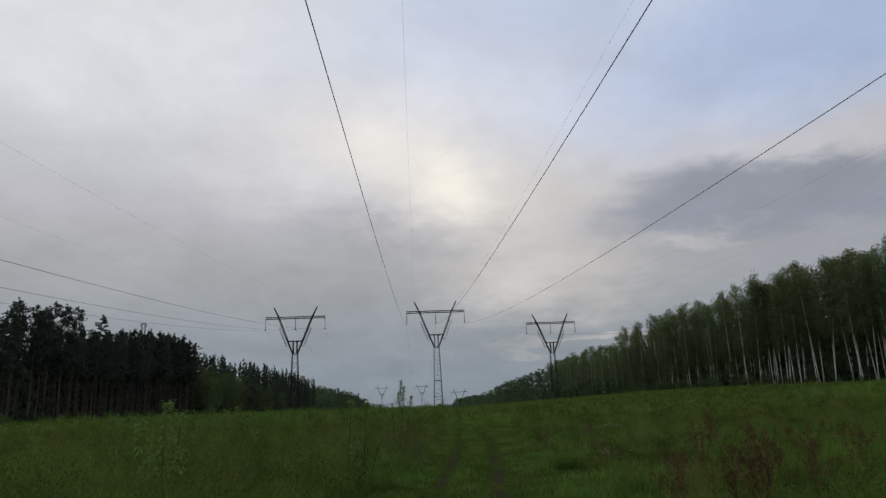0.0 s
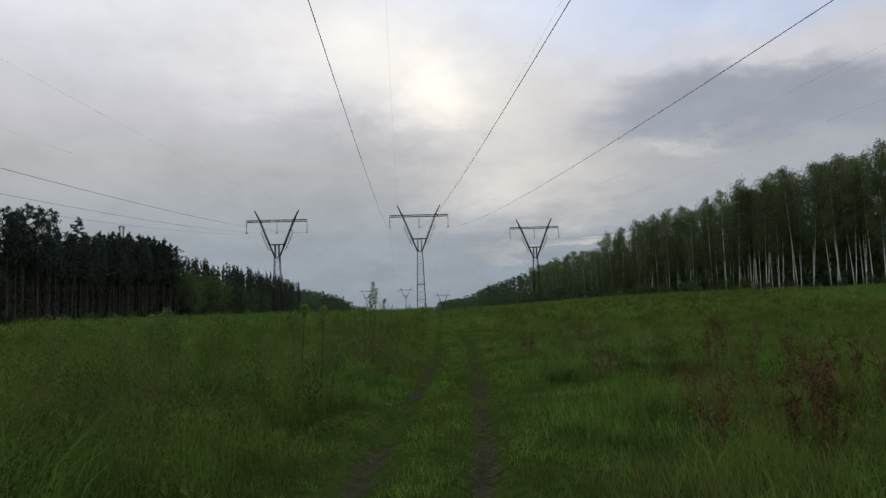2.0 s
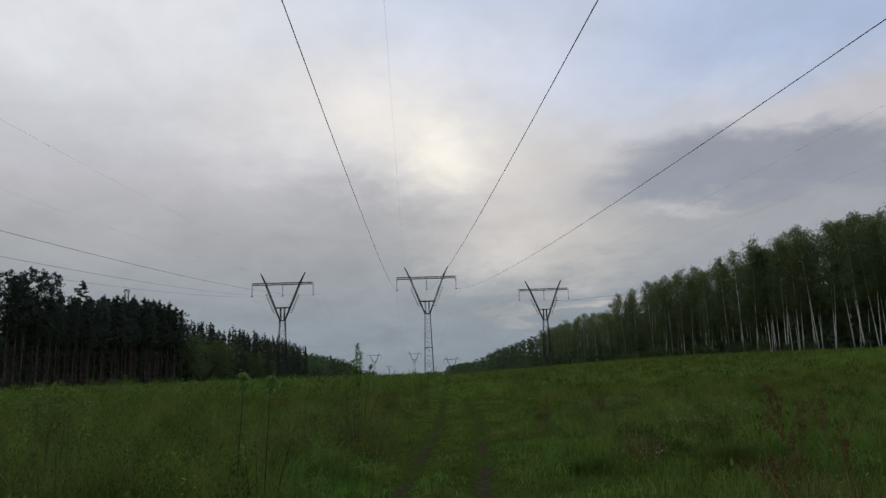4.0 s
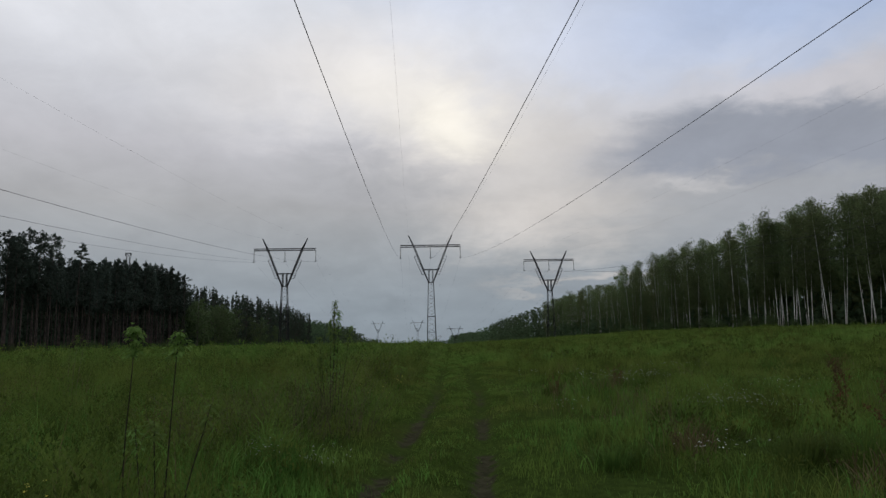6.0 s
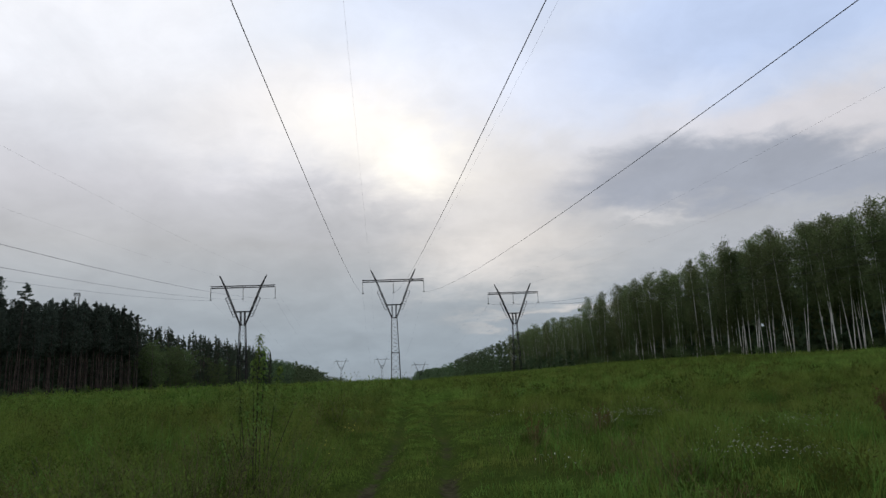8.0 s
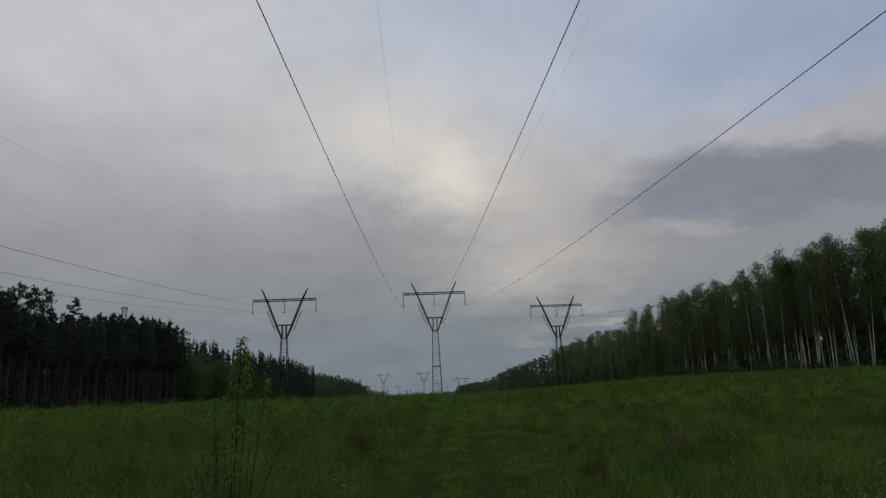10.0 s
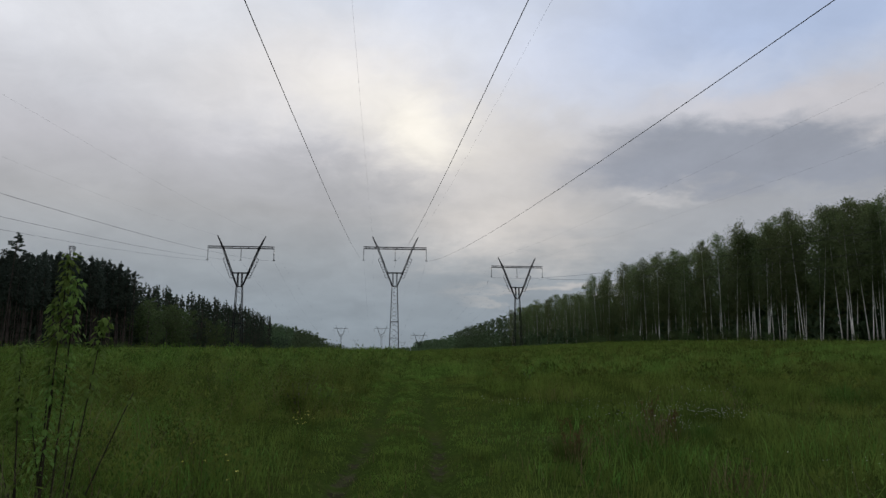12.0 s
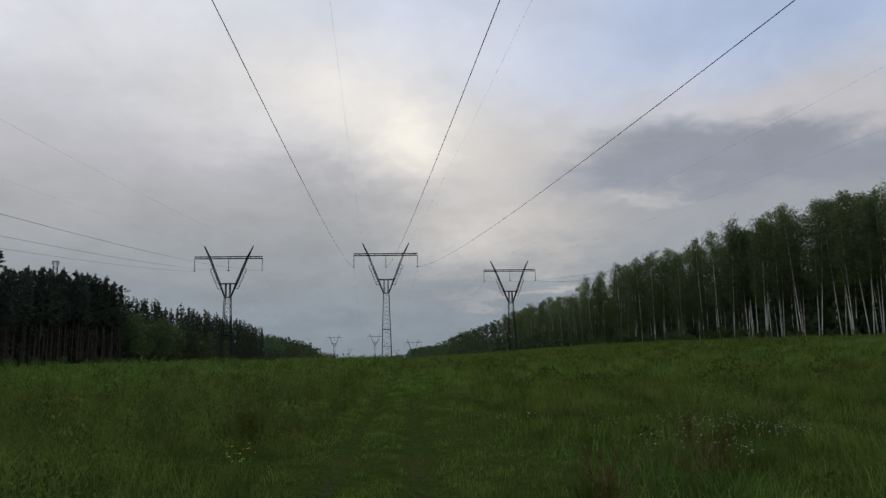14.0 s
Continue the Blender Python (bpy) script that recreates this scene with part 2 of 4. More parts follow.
M_PINE_LEAF = material("pine_needles", leafy((0.041, 0.056, 0.045), (0.055, 0.070, 0.054), (0.047, 0.062, 0.048), 0.07, 0.7, 0.25))
M_SPRUCE_LEAF = material("spruce_needles", leafy((0.040, 0.057, 0.038), (0.052, 0.069, 0.045), (0.044, 0.060, 0.040), 0.07, 0.7, 0.22))
M_BROAD_LEAF = material("broad_leaves", leafy((0.069, 0.103, 0.042), (0.088, 0.122, 0.050), (0.077, 0.108, 0.046), 0.06, 0.7, 0.38))
M_FAR = material("far_woods", leafy((0.066, 0.102, 0.052), (0.083, 0.120, 0.060), (0.073, 0.103, 0.055), 0.03, 0.7, 0.3))
M_STEEL = material("galvanised_steel_backlit_dark", steel)
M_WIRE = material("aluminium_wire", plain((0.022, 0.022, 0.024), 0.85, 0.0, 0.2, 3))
M_GLASS_INS = material("insulator_glass", plain((0.10, 0.11, 0.11), 0.25, 0.0, 0.2, 8))
M_CONCRETE = material("footing_concrete", plain((0.32, 0.31, 0.29), 0.9, 0.0, 0.25, 3))

# ---------------------------------------------------------------- mesh helpers
rng = np.random.default_rng(7)


class Shape:
    """Collects vertices and faces for one mesh."""

    def __init__(self):
        self.v, self.f = [], []

    def tube(self, pts, radii, sides=6, cap=True):
        pts = [Vector(p) for p in pts]
        base = len(self.v)
        for i, p in enumerate(pts):
            d = (pts[min(i + 1, len(pts) - 1)] - pts[max(i - 1, 0)]).normalized()
            a = d.orthogonal().normalized() if abs(d.z) < 0.9 else Vector((1, 0, 0)).cross(d).normalized()
            b = d.cross(a)
            for k in range(sides):
                w = 2 * math.pi * (k + 0.5) / sides
                self.v.append(p + (a * math.cos(w) + b * math.sin(w)) * radii[i])
        for i in range(len(pts) - 1):
            for k in range(sides):
                q = base + i * sides
                self.f.append((q + k, q + (k + 1) % sides, q + sides + (k + 1) % sides, q + sides + k))
        if cap:
            self.f.append(tuple(range(base + sides - 1, base - 1, -1)))
            self.f.append(tuple(range(base + (len(pts) - 1) * sides, base + len(pts) * sides)))
        return self

    def bar(self, a, b, w):
        return self.tube([a, b], [w * 0.76, w * 0.76], 4)

    def disc_stack(self, x, y, z0, z1, count, r):
        """A string of insulator discs from z0 down to z1."""
        pts, rad = [], []
        for i in range(count):
            z = z0 + (z1 - z0) * i / count
            h = (z1 - z0) / count
            pts += [(x, y, z), (x, y, z + h * 0.35), (x, y, z + h * 0.55)]
            rad += [0.05, 0.05, r]
        return self.tube(pts, rad, 8)

    def card(self, c, u, w):
        """A ragged four-cornered leaf cluster."""
        base = len(self.v)
        self.v += [c - u, c + w, c + u, c - w]
        self.f.append((base, base + 1, base + 2, base + 3))

    def mesh(self, name, mat, smooth=False):
        me = bpy.data.meshes.new(name)
        me.from_pydata([tuple(p) for p in self.v], [], self.f)
        me.materials.append(mat)
        if smooth:
            me.polygons.foreach_set("use_smooth", [True] * len(me.polygons))
        me.update()
        return me


def part(name, shape, mat, parent, label="", smooth=False):
    me = shape.mesh(name, mat, smooth) if isinstance(shape, Shape) else shape
    ob = new(name, me)
    ob.parent = parent
    if label:
        ob["label"] = label
    return ob


def stuff_part(name, shape, mat, parent, label=""):
    """A part whose pieces are too small to pick apart."""
    return tagged(part(name, shape, mat, parent, label), kind="stuff")


def cloud_mesh(name, verts, faces, mat, smooth=False):
    """A large mesh straight from arrays (triangles or quads in one array)."""
    me = bpy.data.meshes.new(name)
    verts = np.ascontiguousarray(verts, dtype=np.float32)
    faces = np.ascontiguousarray(faces, dtype=np.int32)
    k = faces.shape[1]
    me.vertices.add(len(verts))
    me.vertices.foreach_set("co", verts.ravel())
    me.loops.add(faces.size)
    me.loops.foreach_set("vertex_index", faces.ravel())
    me.polygons.add(len(faces))
    me.polygons.foreach_set("loop_start", np.arange(0, faces.size, k, dtype=np.int32))
    me.materials.append(mat)
    me.update(calc_edges=True)
    me.validate()
    return me


# ---------------------------------------------------------------- terrain
def smooth(v, lo, hi):
    t = np.clip((v - lo) / (hi - lo), 0, 1)
    return t * t * (3 - 2 * t)


RUT = 0.70            # half the gauge of the two ruts


def track_x(y):
    return np.interp(y, [-400, -5, 9.6, 18.8, 30.5, 36, 44, 80, 111, 225, 900], [-14, -0.95, 0.52, 1.65, 2.88, 3.2, 3.75, 6.3, 8.6, 15, 30])


def lattice_noise(x, y, seed):
    """Smooth value noise, 0 to 1."""
    xi, yi = np.floor(x), np.floor(y)
    fx, fy = x - xi, y - yi
    fx, fy = fx * fx * (3 - 2 * fx), fy * fy * (3 - 2 * fy)

    def h(a, b):
        v = np.sin(a * 127.1 + b * 311.7 + seed * 74.7) * 43758.5453
        return v - np.floor(v)
    return (h(xi, yi) * (1 - fx) + h(xi + 1, yi) * fx) * (1 - fy) + (h(xi, yi + 1) * (1 - fx) + h(xi + 1, yi + 1) * fx) * fy


def fbm(x, y, size, seed=0.0):
    """Three octaves of value noise with lumps about size metres wide, 0 to 1."""
    x, y = np.asarray(x, float) / size, np.asarray(y, float) / size
    return (lattice_noise(x, y, seed) + 0.5 * lattice_noise(x * 2.1 + 5, y * 2.1, seed + 1) + 0.25 * lattice_noise(x * 4.3, y * 4.3 + 9, seed + 2)) / 1.75


def ground_z(x, y):
    x, y = np.asarray(x, float), np.asarray(y, float)
    z = np.interp(y, [-600, -100, 0, 60, 150, 235, 300, 420, 600, 900, 2000, 4600], [3, 0.6, -0.24, -0.24, -0.05, 0.05, -0.9, -3.2, -6, -9.5, -26, -40])
    near = 1 - smooth(y, 380, 700)
    z = z + near * (3.0 * smooth(x, 12, 96) + 0.15 * smooth(-x, 14, 95)) - (1 - near) * 7 * smooth(x, 20, 80)
    z = z + 13 * smooth(y, 640, 1150) * smooth(np.abs(x), 88, 135)
    z = z + 0.30 * (fbm(x, y, 11.0, 3) - 0.5) * smooth(np.abs(x - track_x(y)), 1.2, 6) + (0.03 + 0.08 * smooth(np.abs(x - track_x(y)), 1.0, 3.0)) * (fbm(x, y, 1.8, 6) - 0.5)
    u = x - track_x(y)
    rut = np.exp(-((np.abs(u) - RUT) / 0.24) ** 2) * (1 - smooth(y, 120, 200))
    return z - 0.15 * rut + 0.02 * (fbm(x, y, 0.9, 8) - 0.5) * np.exp(-(u / 1.4) ** 2)


def build_ground():
    inner = np.arange(-1.5, 1.501, 0.125)
    outer = 1.5 + np.cumsum(0.2 * 1.2 ** np.arange(46))
    u = np.concatenate([-outer[::-1], inner, outer])
    u = u[np.abs(u) < 3200]
    ya = np.concatenate([np.arange(-6, 46, 0.16), np.arange(46, 70, 0.4)])
    yb = 70 + np.cumsum(0.45 * 1.06 ** np.arange(110))
    yb = yb[yb < 4800]
    yc = -6 - np.cumsum(0.6 * 1.12 ** np.arange(60))
    yc = yc[yc > -3000][::-1]
    ys = np.concatenate([yc, ya, yb])
    uu, yy = np.meshgrid(u, ys)
    fade = 1 - smooth(np.abs(uu), 30, 200)
    xx = uu + track_x(yy) * fade
    zz = ground_z(xx, yy)
    nx, ny = len(u), len(ys)
    idx = np.arange(nx * ny).reshape(ny, nx)
    faces = np.stack([idx[:-1, :-1], idx[:-1, 1:], idx[1:, 1:], idx[1:, :-1]], -1).reshape(-1, 4)
    me = cloud_mesh("ground", np.stack([xx, yy, zz], -1).reshape(-1, 3), faces, M_SOIL)
    uc = np.abs(xx - track_x(yy))
    worn = np.exp(-((uc - RUT) / 0.19) ** 2) * smooth(fbm(xx, yy, 1.6, 11), 0.2, 0.5) * (1 - 0.6 * smooth(yy, 20, 40)) * (1 - smooth(yy, 45, 80))
    me.attributes.new("worn", "FLOAT", "POINT").data.foreach_set("value", worn.ravel().astype(np.float32))
    me.polygons.foreach_set("use_smooth", np.ones(len(me.polygons), bool))
    tagged(new("ground", me), "grassy meadow ground with a two-rut dirt track", "ground", kind="structure")


build_ground()

# ---------------------------------------------------------------- power-line towers
ARM = 32.6            # height of the crossbar above the tower's foot


def lattice(s, corners_a, corners_b, bays, chord, web, rings=1):
    """A four-sided lattice mast between two rectangles of corner points: chords, posts and diagonals."""
    a, b = [Vector(c) for c in corners_a], [Vector(c) for c in corners_b]
    for p, q in zip(a, b):
        s.bar(p, q, chord)
    ring = lambda t: [p.lerp(q, t) for p, q in zip(a, b)]
    for i in range(bays):
        lo, hi = ring(i / bays), ring((i + 1) / bays)
        for k in range(4):
            m = (k + 1) % 4
            if i and i % rings == 0:
                s.bar(lo[k], lo[m], web)
            if (i + k) % 2:
                s.bar(lo[k], hi[m], web)
            else:
                s.bar(lo[m], hi[k], web)
    return s


def rect(x0, x1, y0, y1, z):
    return [(x0, y0, z), (x1, y0, z), (x1, y1, z), (x0, y1, z)]


def build_tower():
    tower = new("transmission_tower")
    fork = ARM - 12.1
    # shaft in two lifts, widening to the foot
    s = Shape()
    lattice(s, rect(-1.5, 1.5, -1.5, 1.5, -1.2), rect(-1.22, 1.22, -1.22, 1.22, fork * 0.45), 6, 0.19, 0.05, 3)
    lattice(s, rect(-1.22, 1.22, -1.22, 1.22, fork * 0.45), rect(-0.86, 0.86, -0.8, 0.8, fork), 9, 0.17, 0.05, 9)
    for z, w in ((fork * 0.45, 1.22), (fork, 0.86)):
        for k in range(4):
            c = rect(-w, w, -w, w, z)
            s.bar(c[k], c[(k + 1) % 4], 0.12)
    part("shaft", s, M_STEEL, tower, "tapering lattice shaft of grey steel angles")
    for x in (-1.5, 1.5):
        for y in (-1.5, 1.5):
            part("footing", Shape().tube([(x, y, -1.6), (x, y, 0.25)], [0.42, 0.34], 8), M_CONCRETE, tower, "concrete footing")
    # two short posts between the fork and the tie beam
    for x in (-0.62, 0.62):
        p = Shape()
        lattice(p, rect(x - 0.16, x + 0.16, -0.55, 0.55, fork), rect(x - 0.16, x + 0.16, -0.4, 0.4, ARM - 7.9), 4, 0.10, 0.04)
        part("post", p, M_STEEL, tower)
    t = Shape()
    lattice(t, [(-2.6, -0.3, ARM - 8.05), (-2.6, 0.3, ARM - 8.05), (-2.6, 0.3, ARM - 7.8), (-2.6, -0.3, ARM - 7.8)],
            [(2.6, -0.3, ARM - 8.05), (2.6, 0.3, ARM - 8.05), (2.6, 0.3, ARM - 7.8), (2.6, -0.3, ARM - 7.8)], 8, 0.09, 0.05)
    part("tie_beam", t, M_STEEL, tower)
    # leaning arms of the V, running past the crossbar to the earth-wire peaks
    for sg in (-1, 1):
        a = Shape()
        foot, mid, tip = Vector((sg * 0.72, 0, fork - 0.2)), Vector((sg * 5.55, 0, ARM)), Vector((sg * 7.29, 0, ARM + 3.63))
        w = 0.22
        low = [foot + Vector(c) for c in ((-0.1, -0.2, 0), (0.1, -0.2, 0), (0.1, 0.2, 0), (-0.1, 0.2, 0))]
        knee = foot.lerp(mid, 0.45)
        kn = [knee + Vector(c) for c in ((-w, -0.32, 0), (w, -0.32, 0), (w, 0.32, 0), (-w, 0.32, 0))]
        top = [mid + Vector(c) for c in ((-w, -0.3, 0), (w, -0.3, 0), (w, 0.3, 0), (-w, 0.3, 0))]
        end = [tip + Vector(c) for c in ((-0.06, -0.06, 0), (0.06, -0.06, 0), (0.06, 0.06, 0), (-0.06, 0.06, 0))]
        lattice(a, low, kn, 8, 0.16, 0.06)
        lattice(a, kn, top, 9, 0.15, 0.055)
        lattice(a, top, end, 6, 0.14, 0.055)
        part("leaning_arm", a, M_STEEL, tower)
        # light outrigger frame beside the arm
        o = Shape()
        for y in (-0.45, 0.45):
            p, q = Vector((sg * 5.35, y, ARM - 3.7)), Vector((sg * 2.95, y, ARM - 9.5))
            o.bar(p, q, 0.07)
            o.bar(p, Vector((sg * 4.75, y * 0.5, ARM - 3.2)), 0.07)
            o.bar(q, Vector((sg * 1.75, y * 0.5, ARM - 9.4)), 0.07)
            for i in range(1, 7):
                r = p.lerp(q, i / 7)
                arm_x = 0.72 + (r.z - fork) / 12.1 * 4.83
                o.bar(r, Vector((sg * arm_x, y * 0.6, r.z + 0.35)), 0.045)
        for i in range(8):
            z = ARM - 3.7 - 5.8 * i / 7
            x = sg * (5.35 - 2.4 * i / 7)
            o.bar((x, -0.45, z), (x, 0.45, z), 0.045)
        part("outrigger_frame", o, M_STEEL, tower)
    # crossbar
    c = Shape()
    sec = lambda x: [(x, -0.4, ARM - 0.3), (x, 0.4, ARM - 0.3), (x, 0.4, ARM + 0.3), (x, -0.4, ARM + 0.3)]
    lattice(c, sec(-10.05), sec(10.05), 14, 0.12, 0.038)
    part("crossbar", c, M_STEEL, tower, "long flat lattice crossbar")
    for x in (-9.95, 0.0, 9.95):
        i = Shape().disc_stack(x, 0, ARM - 0.45, ARM - 3.75, 20, 0.18)
        string = part("insulator_string", i, M_GLASS_INS, tower, "hanging string of dark glass insulator discs")
        h = Shape().bar((x - 0.42, 0, ARM - 3.9), (x + 0.42, 0, ARM - 3.9), 0.10)
        h.bar((x, 0, ARM - 3.7), (x, 0, ARM - 4.12), 0.10).bar((x, -0.4, ARM - 4.1), (x, 0.4, ARM - 4.1), 0.09)
        part("wire_clamp", h, M_STEEL, string)
    return tagged(tower, "V-armed lattice steel transmission tower with hanging insulators", "power pylon", "power-line towers")


LINES = {  # near tower, then the ones beyond it: x, y, foot z, and the tower behind
    "west": [(-44.2, -356, -1.0), (-38.14, 223.2, -1.0), (-39.0, 931, -7.3), (-44.8, 2100, -13.4)],
    "middle": [(3.27, -358, -0.6), (9.37, 224.8, -0.13), (16.1, 916, -7.4), (28, 2100, -36)],
    "east": [(51.1, -359, -0.7), (57.65, 263.9, -0.7), (60.3, 818, -18.1), (90, 1880, -21.7)],
}
first_tower = build_tower()
placed = False
for spots in LINES.values():
    for x, y, z in spots:
        m = pose(x, y, z, 0, 0, -0.6)
        if not placed:
            first_tower.matrix_basis, placed = m, True
        else:
            copy_thing(first_tower, m)


def wire(name, p, q, sag_k, radius, label, group):
    """A hanging wire from p to q: a parabola of curvature sag_k, with more points where it passes the walker."""
    p, q = Vector(p), Vector(q)
    span = q.y - p.y
    s = Shape()
    pts = []
    n = 90 if p.y < 0 else 36
    for i in range(n + 1):
        t = i / n
        b = p.lerp(q, t)
        b.z += -sag_k * span * span * t * (1 - t)
        pts.append(b)
    s.tube(pts, [radius] * len(pts), 5)
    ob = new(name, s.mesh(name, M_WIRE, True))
    tagged(ob, label, "cable", group)


for key, spots in LINES.items():
    for j in range(3):
        a, b = spots[j], spots[j + 1]
        for off in (-9.95, 0.0, 9.95):
            k = 1.99e-4 if j == 0 else (1.7e-4 if j == 1 else 0.9e-4)
            if j == 0:
                k += {-9.95: -0.050e-4, 0.0: 0.010e-4, 9.95: 0.050e-4}[off]
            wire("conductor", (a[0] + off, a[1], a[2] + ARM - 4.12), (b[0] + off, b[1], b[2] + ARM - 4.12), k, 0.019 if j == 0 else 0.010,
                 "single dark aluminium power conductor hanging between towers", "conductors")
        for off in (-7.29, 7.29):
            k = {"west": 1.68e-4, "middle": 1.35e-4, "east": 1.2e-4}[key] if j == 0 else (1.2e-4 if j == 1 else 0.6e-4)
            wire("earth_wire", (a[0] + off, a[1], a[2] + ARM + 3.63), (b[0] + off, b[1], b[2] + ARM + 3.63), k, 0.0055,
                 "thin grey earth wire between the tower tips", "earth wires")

# ---------------------------------------------------------------- trees


def rand_unit(r):
    v = r.normal(size=3)
    return Vector(v / np.linalg.norm(v))


def leaf_cards(s, r, c, spread, count, size, flat=0.6, droop=0.0):
    """A clump of ragged leaf clusters round a point."""
    for _ in range(count):
        d = rand_unit(r) * spread * 1.9 * r.uniform(0, 1) ** 0.42
        p = Vector(c) + Vector((d.x, d.y, d.z * flat - droop * r.uniform(0, 1.3) ** 2))
        u = rand_unit(r) * size * r.uniform(0.6, 1.3)
        w = u.cross(rand_unit(r)).normalized() * size * r.uniform(0.35, 0.8)
        s.card(p, u, w)


def bent_trunk(r, h, lean):
    pts = []
    ax, ay, ph = r.normal() * lean, r.normal() * lean, r.uniform(0, 6)
    for i in range(9):
        t = i / 8
        pts.append(Vector((ax * t * h + 0.25 * lean * 8 * math.sin(ph + 4 * t), ay * t * h, t * h)))
    return pts


def along(pts, t):
    k = min(int(t * (len(pts) - 1)), len(pts) - 2)
    return pts[k].lerp(pts[k + 1], t * (len(pts) - 1) - k)


def birch(seed, h, label, low=0.24, high=0.36, limb_count=32, full=1.0, leaf=0.19):
    r = np.random.default_rng(seed)
    tree = new("birch_tree")
    pts = bent_trunk(r, h, 0.024)
    r0 = h * 0.0039
    part("trunk", Shape().tube(pts, [r0 * ((1 - i / 8) ** 1.3 + 0.06) * (1.35 if i == 0 else 1) for i in range(9)], 7), M_BIRCH_BARK, tree,
         "white birch trunk with dark marks", True)
    limbs, crown = Shape(), Shape()
    start = r.uniform(low, high)
    for i in range(limb_count):
        t = start + (0.985 - start) * (i + r.uniform(0, 1)) / limb_count
        p = along(pts, t)
        reach = h * 0.098 * math.sqrt(max(0.1, 1 - ((t - 0.66) / 0.37) ** 2)) * r.uniform(0.55, 1.2)
        a = r.uniform(0, 2 * math.pi)
        q = p + Vector((math.cos(a) * reach, math.sin(a) * reach, reach * r.uniform(0.5, 1.1)))
        e = q + Vector((math.cos(a) * reach * 0.3, math.sin(a) * reach * 0.3, -reach * 0.25))
        limbs.tube([p, q, e], [0.04, 0.025, 0.01], 3, False)
        for c, n in ((p.lerp(q, 0.2), 24), (p.lerp(q, 0.6), 27), (q, 33), (e - Vector((0, 0, 0.6)), 28)):
            leaf_cards(crown, r, c, 0.19 * reach + 0.36, int(n * full), leaf, 1.0, 0.6)
    leaf_cards(crown, r, pts[-1] - Vector((0, 0, 0.4)), 0.7, int(110 * full), leaf, 1.0)
    stuff_part("branchwork", limbs, M_GREY_BARK, tree)
    part("crown", crown, M_BIRCH_LEAF, tree, "loose drooping green crown")
    return tagged(tree, label, "tree", "birches at the forest edge")


def pine(seed, h, label, bare=0.55, wide=0.085, habit="spreading", boughs=36):
    """habit: spreading and rounded, slim in a close stand, or pointed to the tip."""
    r = np.random.default_rng(seed)
    tree = new("spruce_tree" if habit == "pointed" else "pine_tree")
    pts = bent_trunk(r, h, 0.009)
    r0 = h * 0.0068
    part("trunk", Shape().tube(pts, [r0 * (1 - 0.85 * i / 8) * (1.3 if i == 0 else 1) for i in range(9)], 7), M_PINE_BARK, tree,
         "dark conifer trunk" if habit == "pointed" else "bare reddish-brown pine trunk", True)
    limbs, crown = Shape(), Shape()
    start = bare * r.uniform(0.9, 1.1)
    open_crown = boughs < 20
    for i in range(boughs):
        t = start + (0.985 - start) * (i + r.uniform(0, 1)) / boughs
        p = along(pts, t)
        k = (t - start) / (1 - start)
        if habit == "pointed":
            prof, rise = (1.03 - k) ** 0.72 * 1.05, r.uniform(-0.2, 0.15)
        elif habit == "slim":
            prof, rise = (1.02 - k) ** 0.62 * (0.45 + 0.55 * min(1.0, k / 0.25)) * 1.1, r.uniform(0.0, 0.45)
        else:
            prof, rise = math.sin(math.pi * (0.18 + 0.8 * k)) ** 0.7 + 0.1, r.uniform(0.05, 0.4)
        reach = h * wide * prof * r.uniform(0.5, 1.3)
        a = r.uniform(0, 2 * math.pi)
        q = p + Vector((math.cos(a) * reach, math.sin(a) * reach, reach * rise))
        limbs.tube([p, q], [0.05, 0.02], 3, False)
        for f, m in ((0.45, 10), (0.8, 14), (1.0, 10)):
            leaf_cards(crown, r, p.lerp(q, f), (0.10 * reach + 0.20) if open_crown else (0.12 * reach + 0.26), m, 0.29, 0.45 if open_crown else 0.75)
    leaf_cards(crown, r, pts[-1], 0.2, 14, 0.28, 2.0)
    for i in range(7):
        t = r.uniform(bare * 0.45, bare)
        p = along(pts, t)
        a = r.uniform(0, 2 * math.pi)
        limbs.tube([p, p + Vector((math.cos(a), math.sin(a), -0.1)) * r.uniform(0.6, 1.8)], [0.03, 0.01], 3, False)
    stuff_part("branchwork", limbs, M_PINE_BARK, tree)
    part("crown", crown, M_SPRUCE_LEAF if habit == "pointed" else M_PINE_LEAF, tree, "dark green needle crown")
    return tagged(tree, label, "tree", "conifers at the forest edge")


